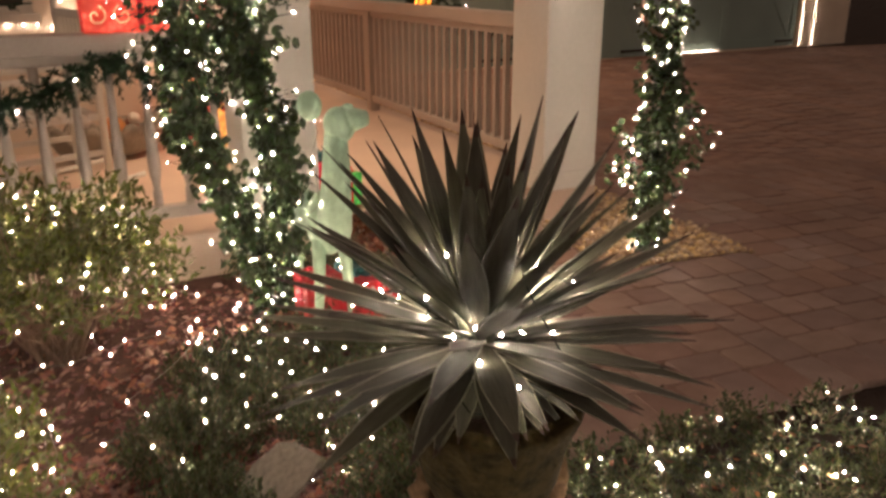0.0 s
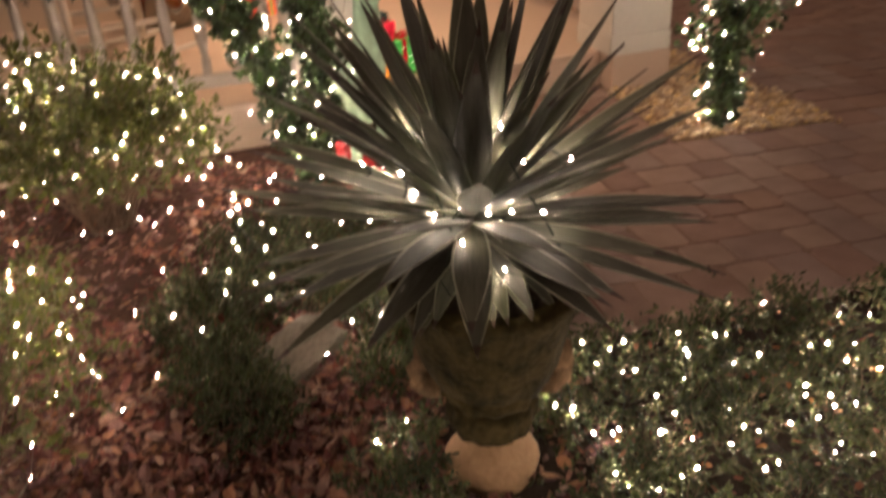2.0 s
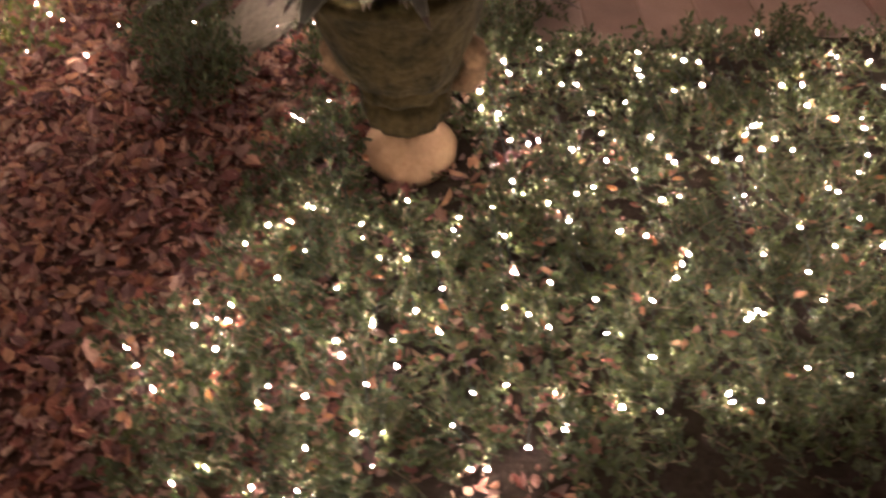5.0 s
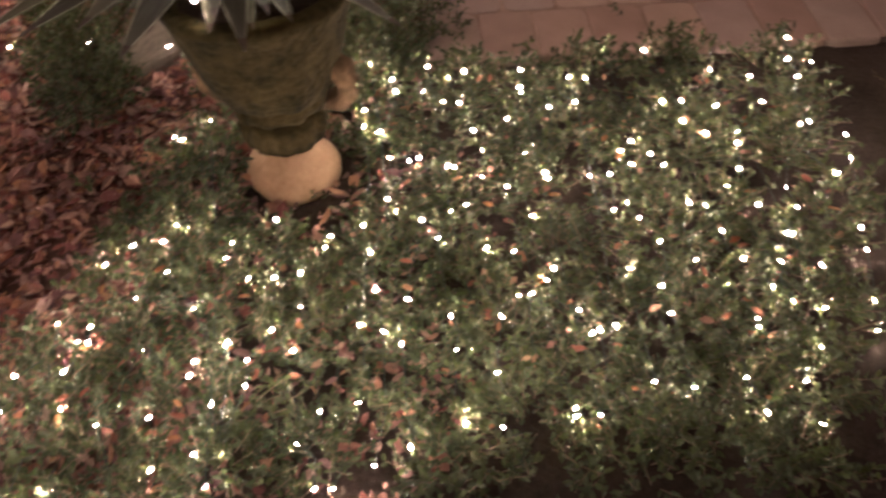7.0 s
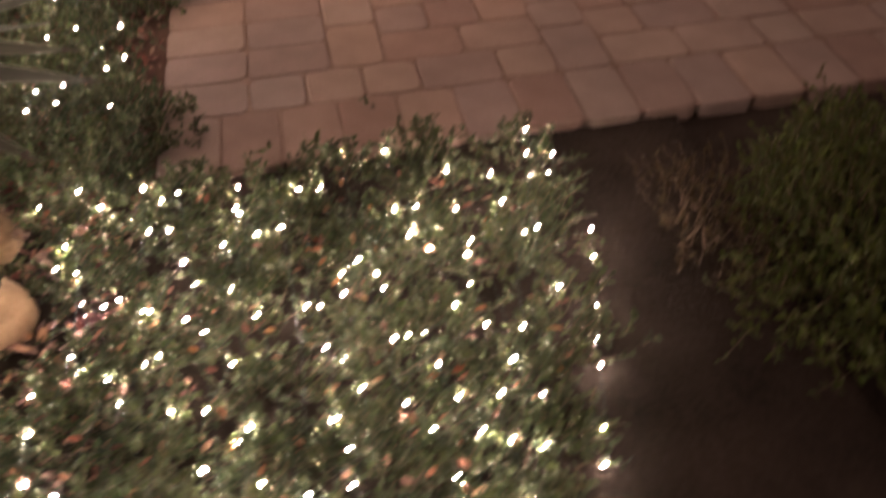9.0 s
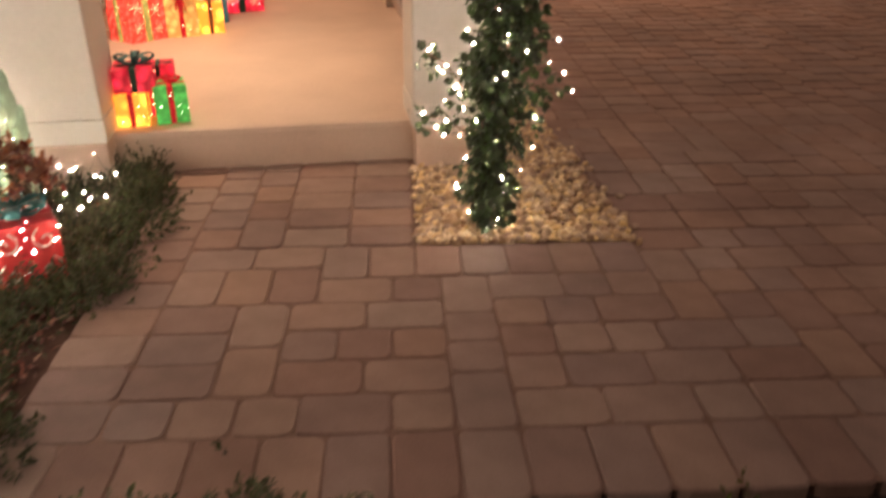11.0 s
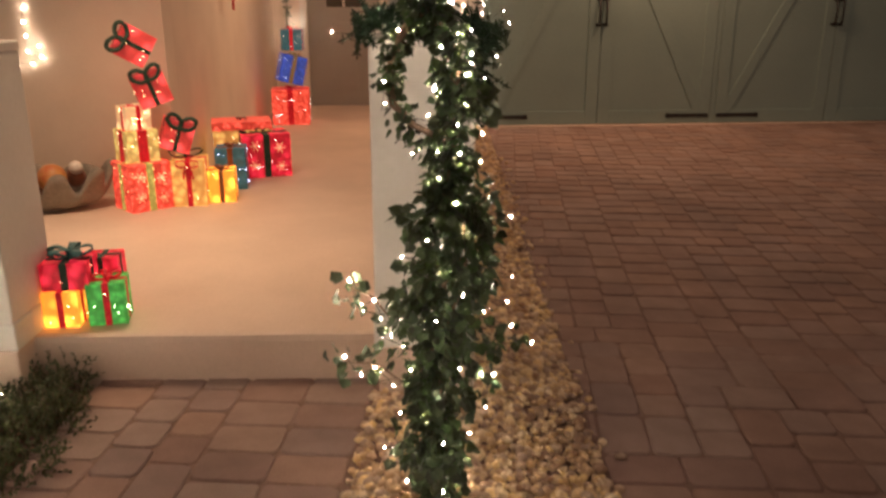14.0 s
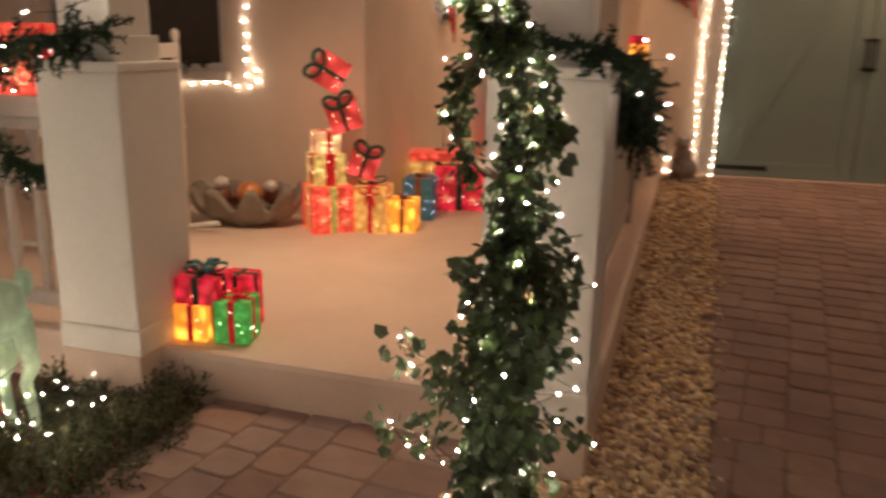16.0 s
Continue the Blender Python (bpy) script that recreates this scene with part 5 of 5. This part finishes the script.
dob = new("deer_figure", deer.mesh("deer_figure", lit_fabric("lit_pale_mesh_cloth", (0.38, 0.50, 0.31), 0.50, 22, 0.35), True))
dob.matrix_world = Matrix.Translation((0.985, 3.02, 0.0)) @ pose(0, 0, 0, 0, 0, -82) @ Matrix.Diagonal((0.92, 0.8, 1.03, 1))
tagged(dob, "glowing pale green fabric deer figure with lamps in the bed", "deer figure")
pts = []
for k in range(16):
    u = rng.random()
    pts.append(dob.matrix_world @ Vector((rng.uniform(-0.55, 0.12), rng.choice((-1, 1)) * 0.092, 0.46 + rng.uniform(-0.09, 0.09))))
for k in range(9):
    pts.append(dob.matrix_world @ Vector((0.15 + rng.uniform(-.07, .07), rng.choice((-1, 1)) * 0.075, rng.uniform(0.55, 0.88))))
light_string("fairy_lights", "warm white fairy lights fixed to the deer figure", chain_order(pts), wire="wire_white", scale=0.5, slack=0.004)

# ---------------------------------------------------------------- clam shell with ornaments, by the wall
sh = thing("clam_shell", Matrix.Translation((0.17, 5.83, FL)) @ pose(0, 0, 0, 0, 0, 14), "giant grey clam shell filled with baubles on the porch floor", "shell")
sv, sf = [], []
NA, NR = 97, 12
for j in range(NR):
    r = j / (NR - 1)
    for i in range(NA):
        a = math.pi * 2 * i / (NA - 1)
        dip = (0.5 + 0.5 * math.cos(9.5 * (a + 1.95))) ** 1.6 if a > math.pi else 0.5 * (0.5 + 0.5 * math.cos(8 * a)) ** 2
        rad = r ** 0.5 * (1.0 - 0.16 * dip * r * r)
        sv.append((0.41 * rad * math.cos(a), 0.23 * rad * math.sin(a), 0.015 + 0.215 * r ** 2.2 * (1.0 - 0.60 * dip) + 0.05 * r ** 3 * max(0.0, math.cos(a)) ** 4))
for j in range(NR - 1):
    for i in range(NA - 1):
        a = j * NA + i
        sf.append((a, a + 1, a + 1 + NA, a + NA))
me = mesh_of("bowl", sv, sf, M["shell"], True)
b_ = put("bowl", me, sh)
so = b_.modifiers.new("thickness", "SOLIDIFY")
so.thickness = 0.045
put("bowl_base", mesh_of("bowl_base", *lathe([(0.10, 0.0), (0.13, 0.012), (0.10, 0.03)], 24), M["shell"], True), sh)
M["bauble_a"] = material("striped_bauble", (0.45, 0.08, 0.03), (0.60, 0.34, 0.10), 0.3, 12, 40, 0.0)
M["bauble_b"] = material("dark_bauble", (0.10, 0.03, 0.02), (0.22, 0.08, 0.04), 0.35, 12, 40, 0.0)
M["bauble_c"] = material("white_bauble", (0.55, 0.48, 0.40), (0.75, 0.70, 0.62), 0.4, 30, 80, 0.3)
for x, y, z, r, mm in ((-0.16, -0.02, 0.17, 0.07, "bauble_b"), (0.03, -0.02, 0.19, 0.085, "bauble_a"), (0.15, 0.03, 0.18, 0.06, "bauble_b"), (-0.15, -0.03, 0.255, 0.045, "bauble_c"), (0.17, -0.02, 0.25, 0.04, "bauble_c"), (-0.06, 0.04, 0.12, 0.06, "bauble_b")):
    bm = bmesh.new()
    bmesh.ops.create_uvsphere(bm, u_segments=18, v_segments=12, radius=r)
    ob = part("bauble", bm, M[mm], None, "", sh.matrix_world @ Matrix.Translation((x, y, z)), True)
    tagged(ob, "round Christmas bauble lying in the clam shell", "bauble", "baubles in the shell")

# ---------------------------------------------------------------- lights on window and garage
ROPE = mesh_of("bulb", *lathe([(0.0014, 0.0), (0.003, 0.003), (0.003, 0.008), (0.0010, 0.013)], 6), M["rope_bulb"], True)
pts = []
z = 2.3
while z > 1.06:
    pts.append(hp(-2.57 + rng.uniform(-.015, .015), 2.40, z)); z -= 0.085
pts.append(hp(-2.50, 2.40, 1.07))
pts.append(hp(-2.51, 2.40, 1.14))
u = -2.56
while u > -4.2:
    pts.append(hp(u, 2.40, 1.045 + rng.uniform(-.012, .012))); u -= 0.085
light_string("rope_of_lights", "warm white fairy lights framing the porch window", pts, wire="wire_white", scale=1.2, slack=0.005, mesh=ROPE)
for off in (-0.20, -0.01, 5.62, SPAN + 0.06, SPAN + 0.36):
    pts = [GM @ Vector((off + rng.uniform(-.008, .008), -0.03, 0.02 + 0.075 * k)) for k in range(36)]
    light_string("rope_of_lights", "warm white string lights running up the garage door casing", pts, wire="wire_white", scale=1.05, slack=0.004, mesh=ROPE)
for base, n_ in ((-0.30, 6), (6.36, 15)):
  pts = [GM @ Vector((base - 0.05 * k, -0.06, 0.03 + rng.uniform(0, .01))) for k in range(n_)]
  light_string("rope_of_lights", "end of a warm white light string on the ground", pts, wire="wire_white", scale=1.05, slack=0.004, mesh=ROPE)
part_c = struct("trim", boxed(-0.16, -0.003, -0.022, 0.06, -0.12, 2.3, 0.004), M["white"], "pale casing board beside the garage door", "trim", GM)

# seated stone cat
cat = Pile()


def cegg(c, r, rot=(0, 0, 0)):
    bm = bmesh.new()
    bmesh.ops.create_icosphere(bm, subdivisions=3, radius=1)
    mm = Matrix.Translation(c) @ pose(0, 0, 0, *rot) @ Matrix.Diagonal((*r, 1))
    cat.add([mm @ q.co for q in bm.verts], [tuple(q.index for q in fc.verts) for fc in bm.faces])
    bm.free()


cegg((0, 0, 0.10), (0.085, 0.11, 0.10))
cegg((0, -0.03, 0.20), (0.06, 0.065, 0.11), (10, 0, 0))
cegg((0, -0.05, 0.315), (0.052, 0.055, 0.05))
for s in (-1, 1):
    cat.add(*tube([(s * 0.03, -0.04, 0.345), (s * 0.038, -0.04, 0.39)], 0.02, 6, 0.1))
    cat.add(*tube([(s * 0.035, -0.08, 0.20), (s * 0.035, -0.11, 0.0)], 0.022, 8, 0.9))
cegg((0, 0.0, 0.012), (0.13, 0.15, 0.018))
cob = new("stone_figure", cat.mesh("stone_figure", M["tree_stone"], True))
cob.matrix_world = Matrix.Translation((2.43, 9.36, ground_z(0, 9.36) + 0.004)) @ pose(0, 0, 0, 0, 0, -20) @ Matrix.Diagonal((1.35, 1.3, 1.06, 1))
tagged(cob, "small grey stone animal figure sitting on the pebbles by the garage", "statue")

# wreaths
def wreath(m, radius, label, tails=True, mat=None):
    t = thing("wreath", m, label, "wreath", "door wreaths")
    p = Pile()
    for k in range(260):
        a = rng.uniform(0, 2 * math.pi)
        c = Vector((radius * math.cos(a), 0, radius * math.sin(a)))
        d = (rand_dir() + Vector((math.cos(a), -0.4, math.sin(a))) * 0.5).normalized()
        for j in range(5):
            leaf(p, c + d * 0.015 * j, (d + rand_dir() * 0.8).normalized(), rand_dir(), 0.05, 0.007, 0.1)
    put("needles", p.mesh("needles", M["needle"]), t)
    if tails:
        r = Pile()
        r.add(*tube([(0.05, -0.05, -radius * 0.7), (0.10, -0.06, -radius - 0.06), (0.13, -0.05, -radius - 0.22)], 0.016, 4, 0.7))
        r.add(*tube([(-0.02, -0.05, -radius * 0.7), (0.0, -0.06, -radius - 0.05), (0.06, -0.05, -radius - 0.13)], 0.016, 4, 0.7))
        put("ribbon", r.mesh("ribbon", M["ribbon_red"], True), t)
    return t


wreath(H @ pose(-1.76, 4.1, 1.72, 0, 0, 91), 0.17, "fir wreath with a red ribbon on the stucco wall")
light_string("fairy_lights", "warm white fairy lights in the wall wreath", [H @ Vector((-1.70, 4.1 + 0.17 * math.cos(a), 1.72 + 0.17 * math.sin(a))) for a in [k * 0.52 for k in range(12)]], wire_r=0.001)

# wreath by the garage, small present on the side railing
wreath(GM @ pose(-0.42, -0.03, 1.83), 0.17, "fir wreath with a red ribbon beside the garage")
gift(H @ pose(-0.075, 2.12, FL + 0.932, 0, 0, 4), 0.085, 0.08, 0.26, "orange", "ribbon_red_lit", "small glowing orange present standing on the side railing", 4, WARM, 0.0, lid="red")

# rocking chair behind the column
ch = thing("rocking_chair", H @ pose(-2.50, 1.20, FL, 0, 0, 104), "white painted wooden rocking chair on the porch", "chair")
for x in (0.0, 0.55):
    v, f = lathe([(0.022, 0.04), (0.022, 1.10), (0.014, 1.115), (0.024, 1.14), (0.022, 1.175), (0.006, 1.19)], 12)
    put("back_post", mesh_of("back_post", v, f, M["white"], True), ch, Matrix.Translation((x, 0, 0)))
    v, f = lathe([(0.022, 0.04), (0.022, 0.62)], 12)
    put("leg", mesh_of("leg", v, f, M["white"], True), ch, Matrix.Translation((x, 0.5, 0)))
    part("armrest", boxed(x - 0.04, x + 0.04, -0.02, 0.58, 0.62, 0.645, 0.006), M["white"], ch)
    rk = Pile()
    rk.add(*tube([(x, -0.20 + 0.08 * k, 0.02 + 0.0011 * (k - 6) ** 2) for k in range(13)], 0.018, 6))
    put("rocker", rk.mesh("rocker", M["white"], True), ch)
    for z in (0.2, 0.4):
        part("stretcher", boxed(x - 0.012, x + 0.012, 0.0, 0.5, z, z + 0.03), M["white"], ch)
for z0, z1 in ((1.03, 1.11), (0.50, 0.55)):
    part("back_rail", boxed(0.0, 0.55, -0.014, 0.014, z0, z1, 0.004), M["white"], ch)
for k in range(7):
    part("back_slat", boxed(0.05 + 0.07 * k, 0.09 + 0.07 * k, -0.008, 0.008, 0.55, 0.98, 0.003), M["white"], ch)
part("back_rail", boxed(0.0, 0.55, -0.014, 0.014, 0.93, 0.98, 0.004), M["white"], ch)
for k in range(7):
    part("seat_slat", boxed(-0.02, 0.57, 0.02 + 0.072 * k, 0.08 + 0.072 * k, 0.42, 0.44, 0.004), M["white"], ch)

# yellow-green shrub at the open end of the bed
shrub("shrub", "bushy yellow-green shrub wound with fairy lights on mulch", (-0.30, 1.22, 0.12), (0.28, 0.44, 0.24), 520, 7, 0.026, 0.5, M["leaf_light"], 50, -0.2, 0.09)
shell_lights("fairy_lights", "warm white fairy lights wound through a bushy shrub", (-0.30, 1.22, 0.12), (0.28, 0.44, 0.25), 75)

# ---------------------------------------------------------------- pavers beside the walk, each its own piece
for k, (kind, m) in enumerate(near_pavers):
    put("paver", shared[(kind, k % 4)], bed, m)
